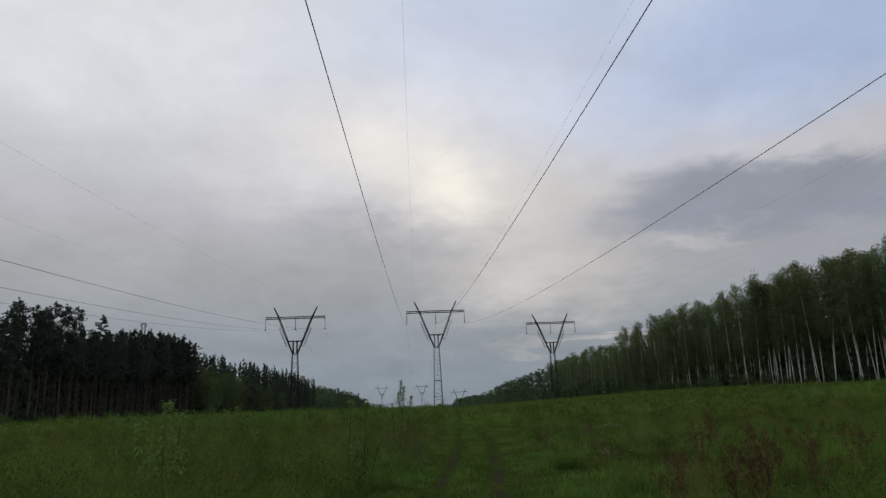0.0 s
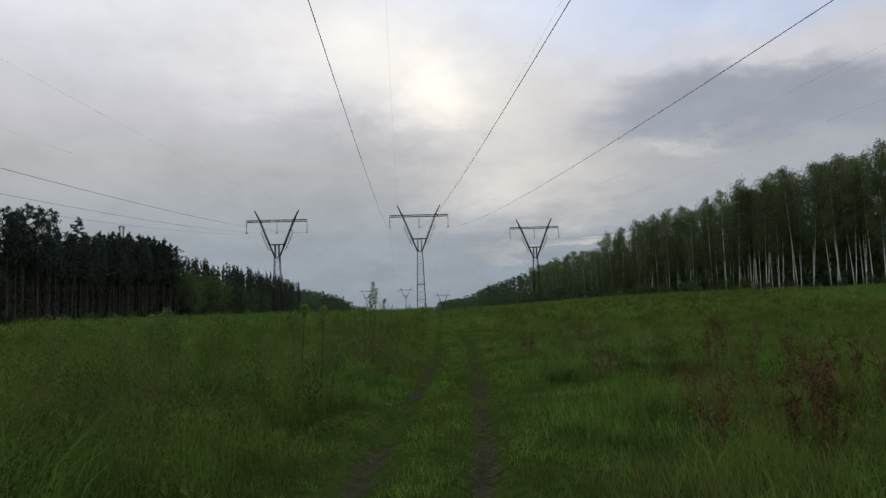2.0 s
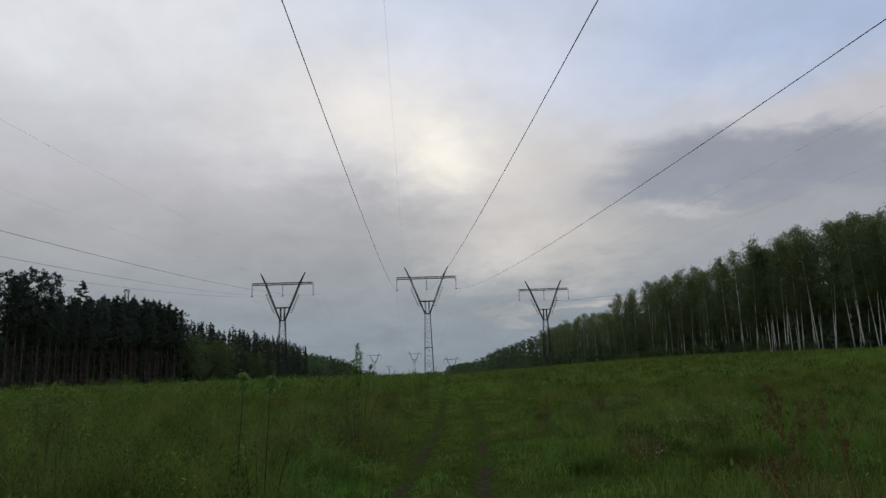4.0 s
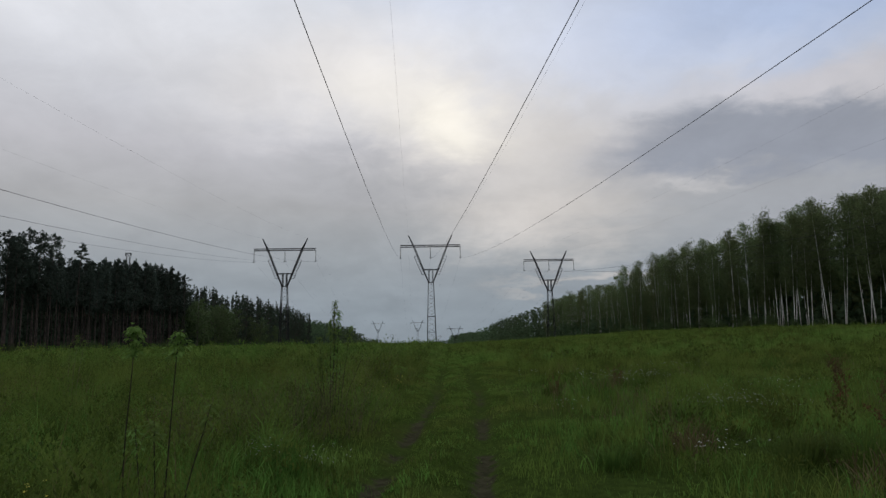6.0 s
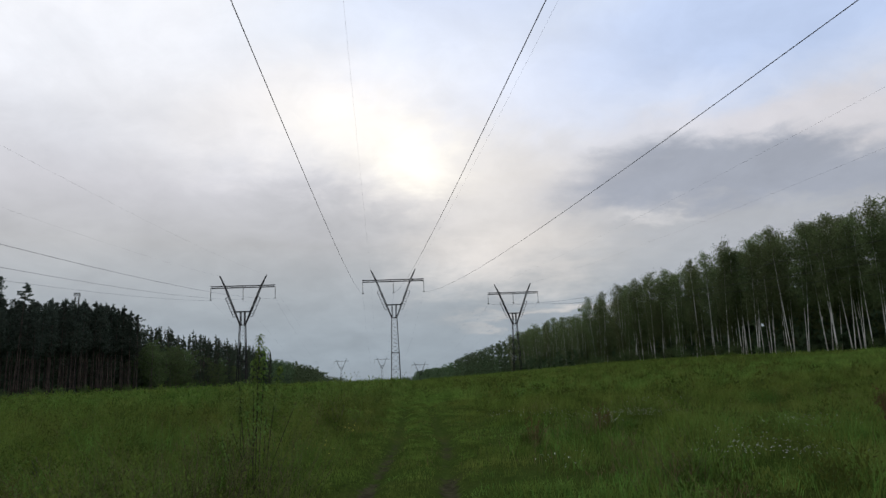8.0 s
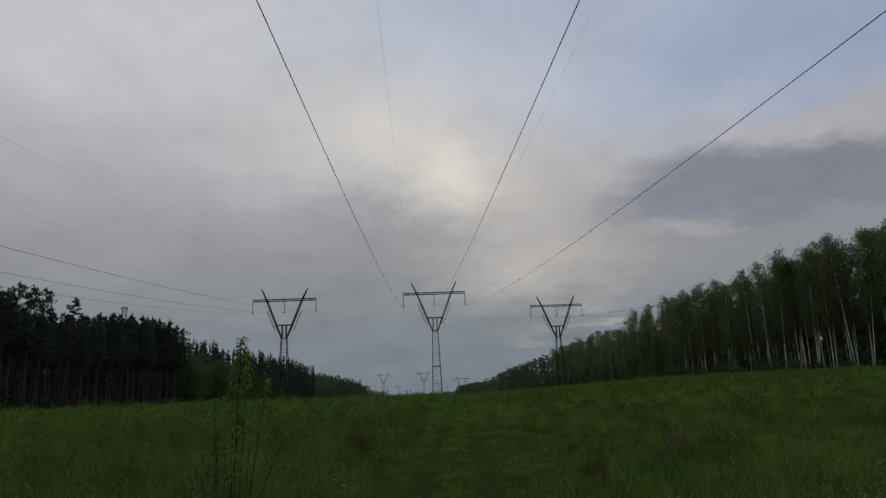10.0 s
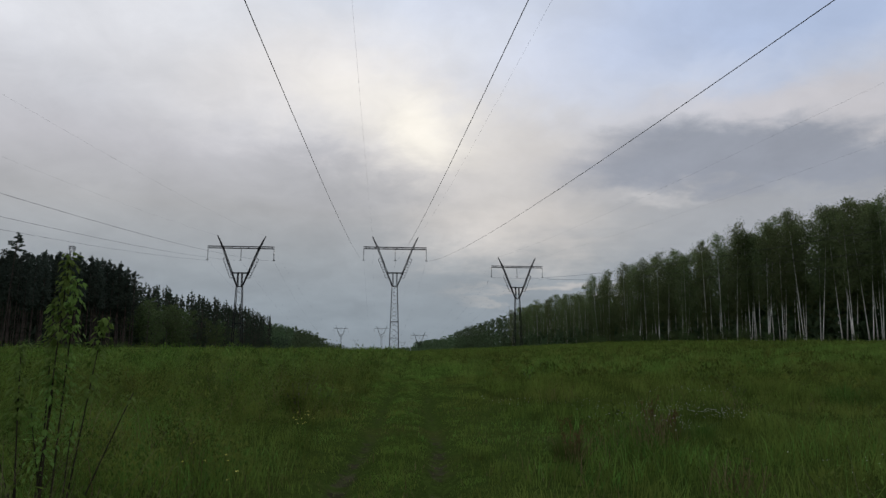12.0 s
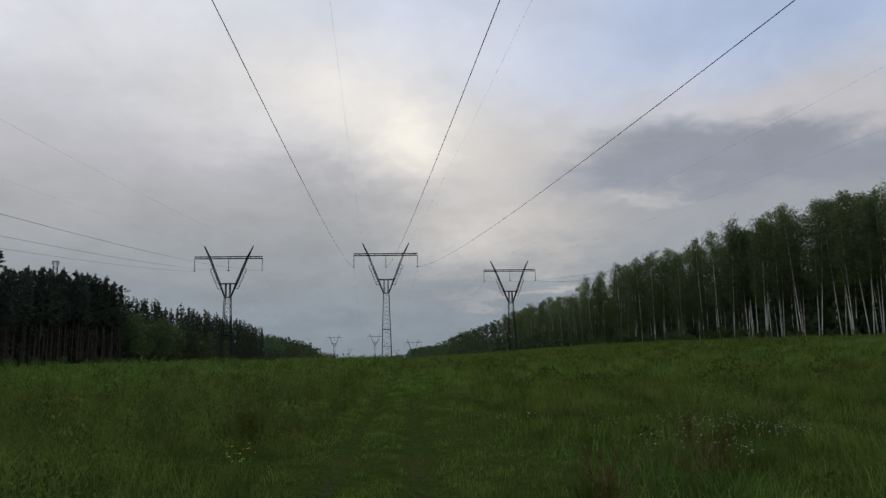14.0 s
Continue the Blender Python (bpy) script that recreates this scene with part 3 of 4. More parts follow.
def broadleaf(seed, h, label, kind="broadleaf_tree", group="leafy trees at the forest edge"):
    r = np.random.default_rng(seed)
    tree = new(kind)
    pts = bent_trunk(r, h * 0.9, 0.02)
    part("trunk", Shape().tube(pts, [h * 0.011 * (1 - 0.9 * i / 8) for i in range(9)], 6), M_GREY_BARK, tree, "", True)
    limbs, crown = Shape(), Shape()
    for i in range(36):
        t = 0.14 + 0.84 * (i + r.uniform(0, 1)) / 36
        p = along(pts, t)
        reach = h * (0.20 * math.sin(math.pi * (0.12 + 0.82 * t)) ** 0.8 + 0.02) * r.uniform(0.55, 1.15)
        a = r.uniform(0, 2 * math.pi)
        q = p + Vector((math.cos(a) * reach, math.sin(a) * reach, reach * r.uniform(0.25, 0.8)))
        limbs.tube([p, q], [0.05, 0.02], 4, False)
        for c, m in ((p.lerp(q, 0.6), 20), (q, 30)):
            leaf_cards(crown, r, c, 0.2 * reach + 0.25, m, 0.28, 0.8)
    stuff_part("branchwork", limbs, M_GREY_BARK, tree)
    part("crown", crown, M_BROAD_LEAF, tree, "full green crown")
    return tagged(tree, label, "tree", group)


def bush(seed, h, leaf_mat=M_BROAD_LEAF):
    r = np.random.default_rng(seed)
    b = new("bush")
    stems, crown = Shape(), Shape()
    for i in range(9):
        a, k = r.uniform(0, 6.28), r.uniform(0.5, 1)
        q = Vector((math.cos(a) * h * 0.35, math.sin(a) * h * 0.35, h * k))
        stems.tube([(0, 0, -0.1), q * 0.5, q], [0.03, 0.02, 0.01], 4, False)
        for t in (0.35, 0.6, 0.8, 1.0):
            leaf_cards(crown, r, q * t, 0.16 * h, 14, 0.055 * h, 0.8)
    stuff_part("stem_growth", stems, M_GREY_BARK, b)
    part("foliage", crown, leaf_mat, b)
    return tagged(b, "leafy green bush at the edge of the wood", "bush", "bushes along the forest edge")


def scatter(protos, spots, tilt=0.6):
    """Puts copies of the prototype trees at spots of x, y, scale; the prototypes take the first ones."""
    used = set()
    for i, (x, y, sc) in enumerate(spots):
        k = int(rng.integers(len(protos))) if i >= len(protos) else i
        m = pose(x, y, float(ground_z(x, y)) - 0.1, float(rng.normal(0, tilt)), float(rng.normal(0, tilt)), float(rng.uniform(0, 360))) @ Matrix.Diagonal((sc, sc, sc, 1))
        if k not in used:
            used.add(k)
            protos[k].matrix_basis = m
        else:
            c = copy_thing(protos[k], m)
            c.matrix_basis = m


def west_top(y):
    """Height of the tree tops along the western edge of the clearing."""
    return np.interp(y, [110, 150, 160, 172, 184, 190, 195, 212, 241, 265, 285, 294, 300, 327, 350, 394, 440, 568, 630, 652, 660, 1130, 1530, 3200],
                     [20, 22, 29, 32.6, 32.6, 30.5, 26.5, 28, 31.2, 32.8, 33, 31, 25.5, 28.2, 29, 28, 28.8, 28.8, 27.5, 26.5, 24.4, 25.2, 16.5, -4])


def east_top(y):
    """Height of the tree tops along the eastern edge of the clearing."""
    return np.interp(y, [90, 118, 128, 134, 151, 160, 175, 200, 236, 270, 288, 296, 306, 362, 429, 524, 637, 785, 941, 1378, 1800, 3200],
                     [28, 29.7, 31.2, 30.6, 33.6, 32.3, 34, 31.4, 32.2, 31.6, 30.6, 27.5, 25.6, 27, 25.6, 24.5, 23.4, 19, 12.8, 12.4, 1.5, -12])


def edge_rows(top, tall, x0, y0, y1, step, rows, row_gap, jitter, side, lo=0.86, hi=1.0):
    """Spots of x, y, scale for trees of a nominal height, whose tops follow the forest's outline."""
    spots = []
    for j in range(rows):
        y = y0 + rng.uniform(0, step)
        while y < y1:
            x, yy = x0 + side * (j * row_gap + rng.uniform(-jitter, jitter)), y + rng.uniform(-jitter, jitter) * 0.4
            spots.append((x, yy, (float(top(yy)) * rng.uniform(lo, hi) - float(ground_z(x, yy))) / tall))
            y += step * rng.uniform(0.6, 1.4) * (1 + 0.12 * j)
    return spots


def strip_rows(x0, y0, y1, step, rows, row_gap, jitter, side, lo=0.85, hi=1.1):
    spots = []
    for j in range(rows):
        y = y0 + rng.uniform(0, step)
        while y < y1:
            spots.append((x0 + side * (j * row_gap + rng.uniform(-jitter, jitter)), y + rng.uniform(-jitter, jitter) * 0.5, rng.uniform(lo, hi)))
            y += step * rng.uniform(0.7, 1.3) * (1 + 0.12 * j)
    return spots


open_birches = [birch(101 + i, 28.0, "tall slender birch with long bare white trunk", 0.30, 0.46) for i in range(4)]
birches = [birch(111 + i, 28.0, "tall slender birch with white trunk at the wood's edge") for i in range(4)]
leafy_birches = [birch(121 + i, 28.0, "birch clothed in leaves almost to the ground", 0.05, 0.14) for i in range(4)]
scatter(open_birches, edge_rows(east_top, 27.6, 97, 102, 180, 3.6, 2, 5.0, 2.8, 1), 1.5)
scatter(birches, edge_rows(east_top, 27.6, 97, 172, 240, 5.2, 2, 5.0, 2.8, 1) + edge_rows(east_top, 27.6, 107, 130, 240, 8.0, 1, 5.0, 2.6, 1, 0.92, 1.02), 1.8)
scatter(leafy_birches, edge_rows(east_top, 27.6, 97, 176, 240, 9.0, 1, 5.0, 2.6, 1) + edge_rows(east_top, 27.6, 97, 238, 300, 4.2, 2, 5.0, 2.8, 1), 1.8)
far_birches = [birch(131 + i, 28.0, "birch in the close-grown green edge of the wood", 0.06, 0.16, 26, 0.42, 0.27) for i in range(4)]
scatter(far_birches, edge_rows(east_top, 27.4, 97, 296, 450, 3.7, 2, 4.5, 2.6, 1, 0.86, 1.02), 1.8)
pines = [pine(201 + i, 30.0, "tall pine with a bare trunk and spreading dark crown", 0.52, 0.082, "spreading") for i in range(3)]
stand_pines = [pine(221 + i, 29.0, "slim pine with a bare reddish trunk in a close stand", 0.47, 0.078, "slim", 40) for i in range(5)]
scatter(pines, edge_rows(west_top, 29.8, -93, 146, 190, 4.4, 2, 5, 1.6, -1, 0.86, 1.0) + edge_rows(west_top, 29.8, -96, 195, 290, 17, 1, 5, 1.6, -1, 0.95, 1.02))
scatter(stand_pines, edge_rows(west_top, 28.6, -93.5, 146, 190, 6.5, 2, 5, 1.6, -1, 0.75, 0.92) + edge_rows(west_top, 28.6, -93.5, 190, 294, 2.9, 2, 4.5, 1.8, -1, 0.87, 0.99)
        + edge_rows(west_top, 28.6, -103, 190, 294, 4.5, 1, 4.5, 1.8, -1, 0.9, 0.98))
lone_pine = pine(215, 30.6, "thin leaning pine standing above its neighbours", 0.76, 0.066, "slim", 19)
lone_pine.matrix_basis = pose(-92.0, 198.2, float(ground_z(-92, 198.2)) - 0.1, 0, 3.0, 0)
end_pine = pine(217, 31.5, "pine with open horizontal boughs ending the stand", 0.42, 0.125, "spreading", 17)
end_pine.matrix_basis = pose(-92.0, 291.0, float(ground_z(-92, 291)) - 0.1, 0, 0, 0)
broads = [broadleaf(301 + i, 20.0, "rounded leafy tree in front of the conifers") for i in range(3)]
scatter(broads, strip_rows(-91.5, 299, 372, 7.0, 2, 4, 2.0, -1, 0.95, 1.22) + strip_rows(-92, 395, 480, 11, 1, 5, 2.5, -1, 0.85, 1.15))
spruces = [pine(231 + i, 28.0, "straight dark conifer with a pointed crown", 0.10, 0.105, "pointed", 24) for i in range(3)]
scatter(spruces, edge_rows(west_top, 27.7, -97.5, 297, 372, 4.2, 2, 4.5, 2, -1, 0.93, 1.05) + edge_rows(west_top, 27.7, -92.5, 372, 655, 5.2, 2, 5, 2.4, -1, 0.9, 1.06))
bushes = [bush(401 + i, 3.0) for i in range(3)]
scatter(bushes, strip_rows(-89, 140, 300, 7.0, 1, 3, 2.5, -1, 0.5, 1.15) + strip_rows(92, 110, 180, 7.0, 1, 3, 2.0, 1, 0.35, 0.8) + strip_rows(92, 165, 300, 4.2, 2, 3, 2.2, 1, 0.5, 1.35))


low_bushes = [bush(411 + i, 1.3, M_HERB) for i in range(2)]
for b in low_bushes:
    tagged(b, "small leafy bush standing in the meadow", "bush", "bushes in the meadow")
for i, (x, y, sc) in enumerate([(0.3, 36.4, 0.8), (-2.9, 42.6, 0.7), (0.9, 38.2, 0.6), (-7.5, 34, 0.7), (-12, 46, 0.8), (-19, 60, 0.9), (-5.2, 27, 0.6), (15.5, 40.5, 0.5), (24, 55, 0.6), (-9.5, 52, 0.75), (-16, 38, 0.65), (-23, 48, 0.8), (-30, 66, 0.9), (-4.4, 48, 0.7), (10.5, 52, 0.6), (31, 66, 0.7), (14, 62, 0.7)]):
    m = pose(x, y, float(ground_z(x, y)) - 0.05, 0, 0, i * 71) @ Matrix.Diagonal((sc, sc, sc, 1))
    if i < 2:
        low_bushes[i].matrix_basis = m
    else:
        copy_thing(low_bushes[i % 2], m).matrix_basis = m


def far_forest(name, bands, top, label, size, mat, clumps=46, shape="round"):
    """Woods too far off to count: lobed or pointed crowns of many small clumps in one mesh.
    bands: x from, x to, y from, y to, spacing, and the heights' shares of the forest's outline."""
    c = []
    for x0, x1, y0, y1, step, lo, hi in bands:
        count = int(abs(x1 - x0) * (y1 - y0) / (step * step))
        xs, ys = rng.uniform(min(x0, x1), max(x0, x1), count), rng.uniform(y0, y1, count)
        zs = ground_z(xs, ys)
        hs = np.maximum(top(ys) * rng.uniform(lo, hi, count) - zs, 3.0)
        if shape == "round":
            lobes = 14
            for k in range(lobes):
                t = rng.uniform(0.06, 0.93, count) if k else np.full(count, 0.93)
                w = hs * 0.105 * np.sqrt(np.clip(1.0 - ((t - 0.5) / 0.52) ** 2, 0.03, 1))
                a, q = rng.uniform(0, 6.283, count), w * rng.uniform(0.3, 1.0, count)
                r = hs * rng.uniform(0.03, 0.052, count)
                mid = np.stack([xs + np.cos(a) * q, ys + np.sin(a) * q, zs + hs * t], -1)
                for _ in range(max(1, clumps // lobes)):
                    d = rng.normal(size=(count, 3))
                    d /= np.linalg.norm(d, axis=1, keepdims=True)
                    c.append(mid + d * (r * rng.uniform(0.6, 1.0, count))[:, None])
        else:
            for _ in range(clumps):
                t = rng.uniform(0.02, 1.0, count)
                rad = hs * 0.10 * (1.02 - t) * rng.uniform(0.3, 1.1, count) + 0.1
                a = rng.uniform(0, 6.283, count)
                c.append(np.stack([xs + np.cos(a) * rad, ys + np.sin(a) * rad, zs + hs * t], -1))
    c = np.concatenate(c)
    u = rng.normal(size=c.shape)
    u /= np.linalg.norm(u, axis=1, keepdims=True)
    w = np.cross(u, rng.normal(size=c.shape))
    w /= np.linalg.norm(w, axis=1, keepdims=True)
    u *= size * rng.uniform(0.7, 1.3, (len(c), 1))
    w *= size * rng.uniform(0.4, 0.9, (len(c), 1))
    v = np.stack([c - u, c + w, c + u, c - w], 1).reshape(-1, 3)
    tagged(new(name, cloud_mesh(name, v, np.arange(len(v)).reshape(-1, 4), mat)), label, "forest", kind="stuff")


scrub = lambda y: np.full(len(y), 9.0)
far_forest("woods_behind_birches", [(106, 122, 70, 300, 4.6, 0.8, 0.93), (111, 128, 300, 440, 5.0, 0.75, 0.93)], east_top, "dense green woods behind the birches", 0.55, M_BIRCH_LEAF, 126)
far_forest("birch_woods", [(103, 114, 297, 450, 4.2, 0.88, 1.01)], east_top, "green woods along the clearing, closing on the valley", 0.42, M_BIRCH_LEAF, 196)
far_forest("woods_behind_pines", [(-106, -120, 130, 300, 4.4, 0.8, 0.94), (-99, -114, 297, 655, 4.4, 0.9, 1.03)], west_top, "dense dark woods behind the pines", 0.55, M_SPRUCE_LEAF, 110, "pointed")
far_forest("shady_wood_interior", [(118, 150, 60, 440, 6, 0.6, 0.85)], east_top, "dark depth of the woods", 1.7, M_FAR, 42)
far_forest("shady_wood_interior", [(-118, -155, 125, 450, 6, 0.6, 0.82)], west_top, "dark depth of the pine woods", 1.7, M_SPRUCE_LEAF, 27, "pointed")
far_forest("undergrowth", [(103, 124, 60, 440, 2.7, 0.45, 1.2), (93, 104, 290, 430, 2.4, 0.35, 1.2), (95, 120, 425, 770, 3.8, 0.6, 1.6)], scrub, "dense shady undergrowth inside the birch woods", 0.85, M_FAR, 14)
far_forest("shady_wood_interior", [(-120, -190, 110, 470, 7, 0.3, 0.7)], west_top, "dark far depth of the pine woods", 2.6, M_SPRUCE_LEAF, 26)
far_forest("undergrowth", [(-102, -130, 120, 310, 2.6, 0.3, 0.9), (-92, -110, 300, 660, 3.0, 0.4, 1.3), (-92, -118, 655, 820, 3.8, 0.6, 1.6)], scrub, "dense shady undergrowth inside the pine woods", 0.8, M_SPRUCE_LEAF, 9)
far_forest("shady_wood_interior", [(124, 190, 60, 520, 7, 0.3, 0.75)], east_top, "dark far depth of the woods", 2.6, M_FAR, 28)
far_forest("distant_woods", [(96, 112, 440, 770, 4.6, 0.9, 1.03)], east_top, "distant woods along the eastern side of the clearing", 0.6, M_FAR, 98)
far_forest("distant_woods", [(-93, -109, 657, 860, 5.4, 0.85, 1.06)], west_top, "distant woods along the western side of the clearing", 0.62, M_FAR, 126)
far_forest("farthest_woods", [(96, 150, 770, 1500, 9.5, 0.8, 1.12), (97, 250, 1500, 3000, 26, 0.7, 1.0)], east_top, "farthest wooded slopes east of the clearing", 1.6, M_FAR, 36)
far_forest("farthest_woods", [(-92, -150, 850, 1500, 9.5, 0.8, 1.1), (-93, -250, 1500, 3000, 26, 0.7, 1.0)], west_top, "farthest wooded slopes west of the clearing", 1.6, M_FAR, 36)
far_forest("woods_beside_clearing", [(98, 140, -420, 96, 10, 0.75, 1.0)], east_top, "woods along the clearing", 1.8, M_FAR, 36)
far_forest("woods_beside_clearing", [(-95, -140, -420, 135, 10, 0.9, 1.2)], west_top, "pine woods along the clearing", 1.8, M_SPRUCE_LEAF, 36, "pointed")


def lattice_mast(h):
    mast = new("lattice_mast")
    s = Shape()
    lattice(s, rect(-1.0, 1.0, -1.0, 1.0, -0.5), rect(-0.55, 0.55, -0.55, 0.55, h - 1.2), 22, 0.12, 0.05)
    part("shaft", s, M_STEEL, mast)
    top = Shape()
    lattice(top, rect(-0.8, 0.8, -0.8, 0.8, h - 1.2), rect(-0.8, 0.8, -0.8, 0.8, h), 2, 0.10, 0.05)
    for k in range(4):
        c = rect(-0.8, 0.8, -0.8, 0.8, h)
        top.bar(c[k], c[(k + 1) % 4], 0.1)
    part("platform", top, M_STEEL, mast, "small railed platform")
    return tagged(mast, "slim steel lattice mast rising among the pines", "mast")


lattice_mast(33.6).matrix_basis = pose(-95.8, 242, 0.0, 0, 0, 12)

# ---------------------------------------------------------------- meadow


def blades(xs, ys, hs, ws, bend, segs=2, lift=0.0):
    """Curved grass blades: arrays of verts and triangles."""
    n = len(xs)
    zs = ground_z(xs, ys) - 0.02 + lift
    a = rng.uniform(0, 6.283, n)
    side = np.stack([np.cos(a), np.sin(a), np.zeros(n)], -1) * ws[:, None] * 0.5
    b = rng.uniform(0, 6.283, n)
    over = np.stack([np.cos(b), np.sin(b), np.zeros(n)], -1) * (hs * bend * rng.uniform(0.3, 1.3, n))[:, None]
    base = np.stack([xs, ys, zs], -1)
    up = np.stack([np.zeros(n), np.zeros(n), hs], -1)
    if segs == 1:
        v = np.stack([base - side, base + side, base + up + over], 1).reshape(-1, 3)
        return v, np.arange(3 * n).reshape(-1, 3)
    mid = base + up * 0.55 + over * 0.30
    v = np.stack([base - side, base + side, mid - side * 0.75, mid + side * 0.75, base + up * 0.93 + over], 1).reshape(-1, 3)
    k = np.arange(n)[:, None] * 5
    f = np.concatenate([k + np.array([[0, 1, 3]]), k + np.array([[0, 3, 2]]), k + np.array([[2, 3, 4]])])
    return v, f


def sward(x, y):
    """Height of the sward: short on the track, tall herbs to the west, uneven to the east."""
    u = x - track_x(y)
    west = smooth(-u, 1.1, 3.0)
    east = smooth(u, 1.3, 5.0)
    h = 0.17 + west * 0.48 + east * 0.27
    lumps = smooth(fbm(x, y, 1.3, 21), 0.3, 0.72)
    off = smooth(np.abs(u), 0.9, 2.4)
    lumps = lumps * off + 0.55 * (1 - off)
    big = smooth(fbm(x, y, 5.5, 22), 0.3, 0.7)
    h = h * (0.24 + 0.86 * lumps + 0.45 * big)
    rut = np.exp(-((np.abs(u) - RUT) / 0.34) ** 2) * (1 - 0.7 * smooth(y, 32, 65))
    return h * (1 - 0.72 * rut), rut * smooth(fbm(x, y, 1.6, 11), 0.2, 0.5)


def sow(density, y0, y1, half0, half1, keep_rut=0.38):
    """Random spots over the part of the meadow that opens out ahead of the walk."""
    area = (y1 - y0) * (half0 + half1)
    n = int(area * density)
    ys = rng.uniform(y0, y1, n)
    half = half0 + (half1 - half0) * (ys - y0) / (y1 - y0)
    xs = track_x(ys) * 0.7 + rng.uniform(-1, 1, n) * half
    _, rut = sward(xs, ys)
    ok = rng.uniform(0, 1, n) > rut * (1 - keep_rut)
    return xs[ok], ys[ok]


def grass_object(name, density, y0, y1, half0, half1, width, tall, bend, segs, mat, label, keep=None):
    # blades stand in tufts, with single ones between
    xs, ys = sow(density / 7.0, y0, y1, half0, half1)
    if keep is not None:
        ok = keep(xs, ys)
        xs, ys = xs[ok], ys[ok]
    grow = np.repeat(rng.uniform(0.65, 1.3, len(xs)), 7)
    reach = 0.45 / math.sqrt(density / 7.0)
    xs = np.repeat(xs, 7) + rng.normal(0, reach, 7 * len(xs))
    ys = np.repeat(ys, 7) + rng.normal(0, reach, len(xs))
    h, _ = sward(xs, ys)
    h = h * grow
    hs = h * tall * rng.uniform(0.55, 1.35, len(xs))
    ws = width * rng.uniform(0.6, 1.4, len(xs))
    v, f = blades(xs, ys, hs, ws, bend, segs)
    tagged(new(name, cloud_mesh(name, v, f, mat)), label, "grass", kind="stuff")


def drift(seed, lo, hi, s=3.0):
    """Keeps spots inside irregular drifts."""
    return lambda x, y: smooth(fbm(x, y, s, seed), lo, hi) > rng.uniform(0, 1, len(x))


grass_object("meadow_grass", 165, 7, 34, 8, 25, 0.0095, 0.95, 0.6, 2, M_GRASS, "thick green meadow grass")
grass_object("meadow_grass", 80, 34, 56, 25, 41, 0.020, 1.0, 0.5, 1, M_GRASS, "thick green meadow grass")
grass_object("meadow_grass", 26, 56, 95, 41, 68, 0.045, 1.05, 0.45, 1, M_GRASS, "thick green meadow grass")
grass_object("meadow_grass", 5, 95, 235, 66, 92, 0.14, 1.1, 0.4, 1, M_GRASS, "thick green meadow grass")
glade = lambda x, y: np.exp(-((x + 0.2) / 1.1) ** 2 - ((y - 17.8) / 1.6) ** 2) > rng.uniform(0, 1, len(x))
def around(x, y):
    """Outside the densely sown part of the meadow."""
    inside = (y > 7) & (np.abs(x - track_x(y) * 0.7) < 8 + (y - 7) * 0.63)
    return ~inside


xs, ys = np.concatenate([rng.uniform(-85, 88, 26000), rng.uniform(-32, 34, 110000)]), np.concatenate([rng.uniform(-60, 120, 26000), rng.uniform(-14, 34, 110000)])
ok = around(xs, ys)
xs, ys = xs[ok], ys[ok]
h_a, _ = sward(xs, ys)
v_a, f_a = blades(xs, ys, h_a * rng.uniform(0.6, 1.3, len(xs)), rng.uniform(0.03, 0.08, len(xs)), 0.5, 1)
tagged(new("meadow_grass", cloud_mesh("meadow_grass", v_a, f_a, M_GRASS)), "green meadow grass beside the walk", "grass", kind="stuff")
grass_object("lush_grass", 360, 14, 27, 9, 12, 0.012, 1.15, 0.7, 2, M_LUSH, "fresh bright green grass in an open patch", glade)
on_track = lambda x, y: np.exp(-((x - track_x(y)) / 1.5) ** 4) > rng.uniform(0, 1, len(x))
grass_object("track_grass", 560, 7, 34, 2.6, 3.0, 0.009, 0.55, 0.7, 2, M_LUSH, "short trodden grass on the old track", on_track)
grass_object("track_grass", 260, 34, 60, 3.4, 4.0, 0.018, 0.55, 0.8, 1, M_LUSH, "short trodden grass on the old track", on_track)
grass_object("lush_grass", 95, 7, 34, 7, 22, 0.011, 1.0, 0.7, 2, M_LUSH, "fresh bright green grass tufts", drift(5.0, 0.48, 0.66))
grass_object("dry_grass", 22, 7, 42, 8, 28, 0.008, 1.15, 0.5, 2, M_DRY, "dry straw-coloured stalks among the grass", drift(2.0, 0.5, 0.7))


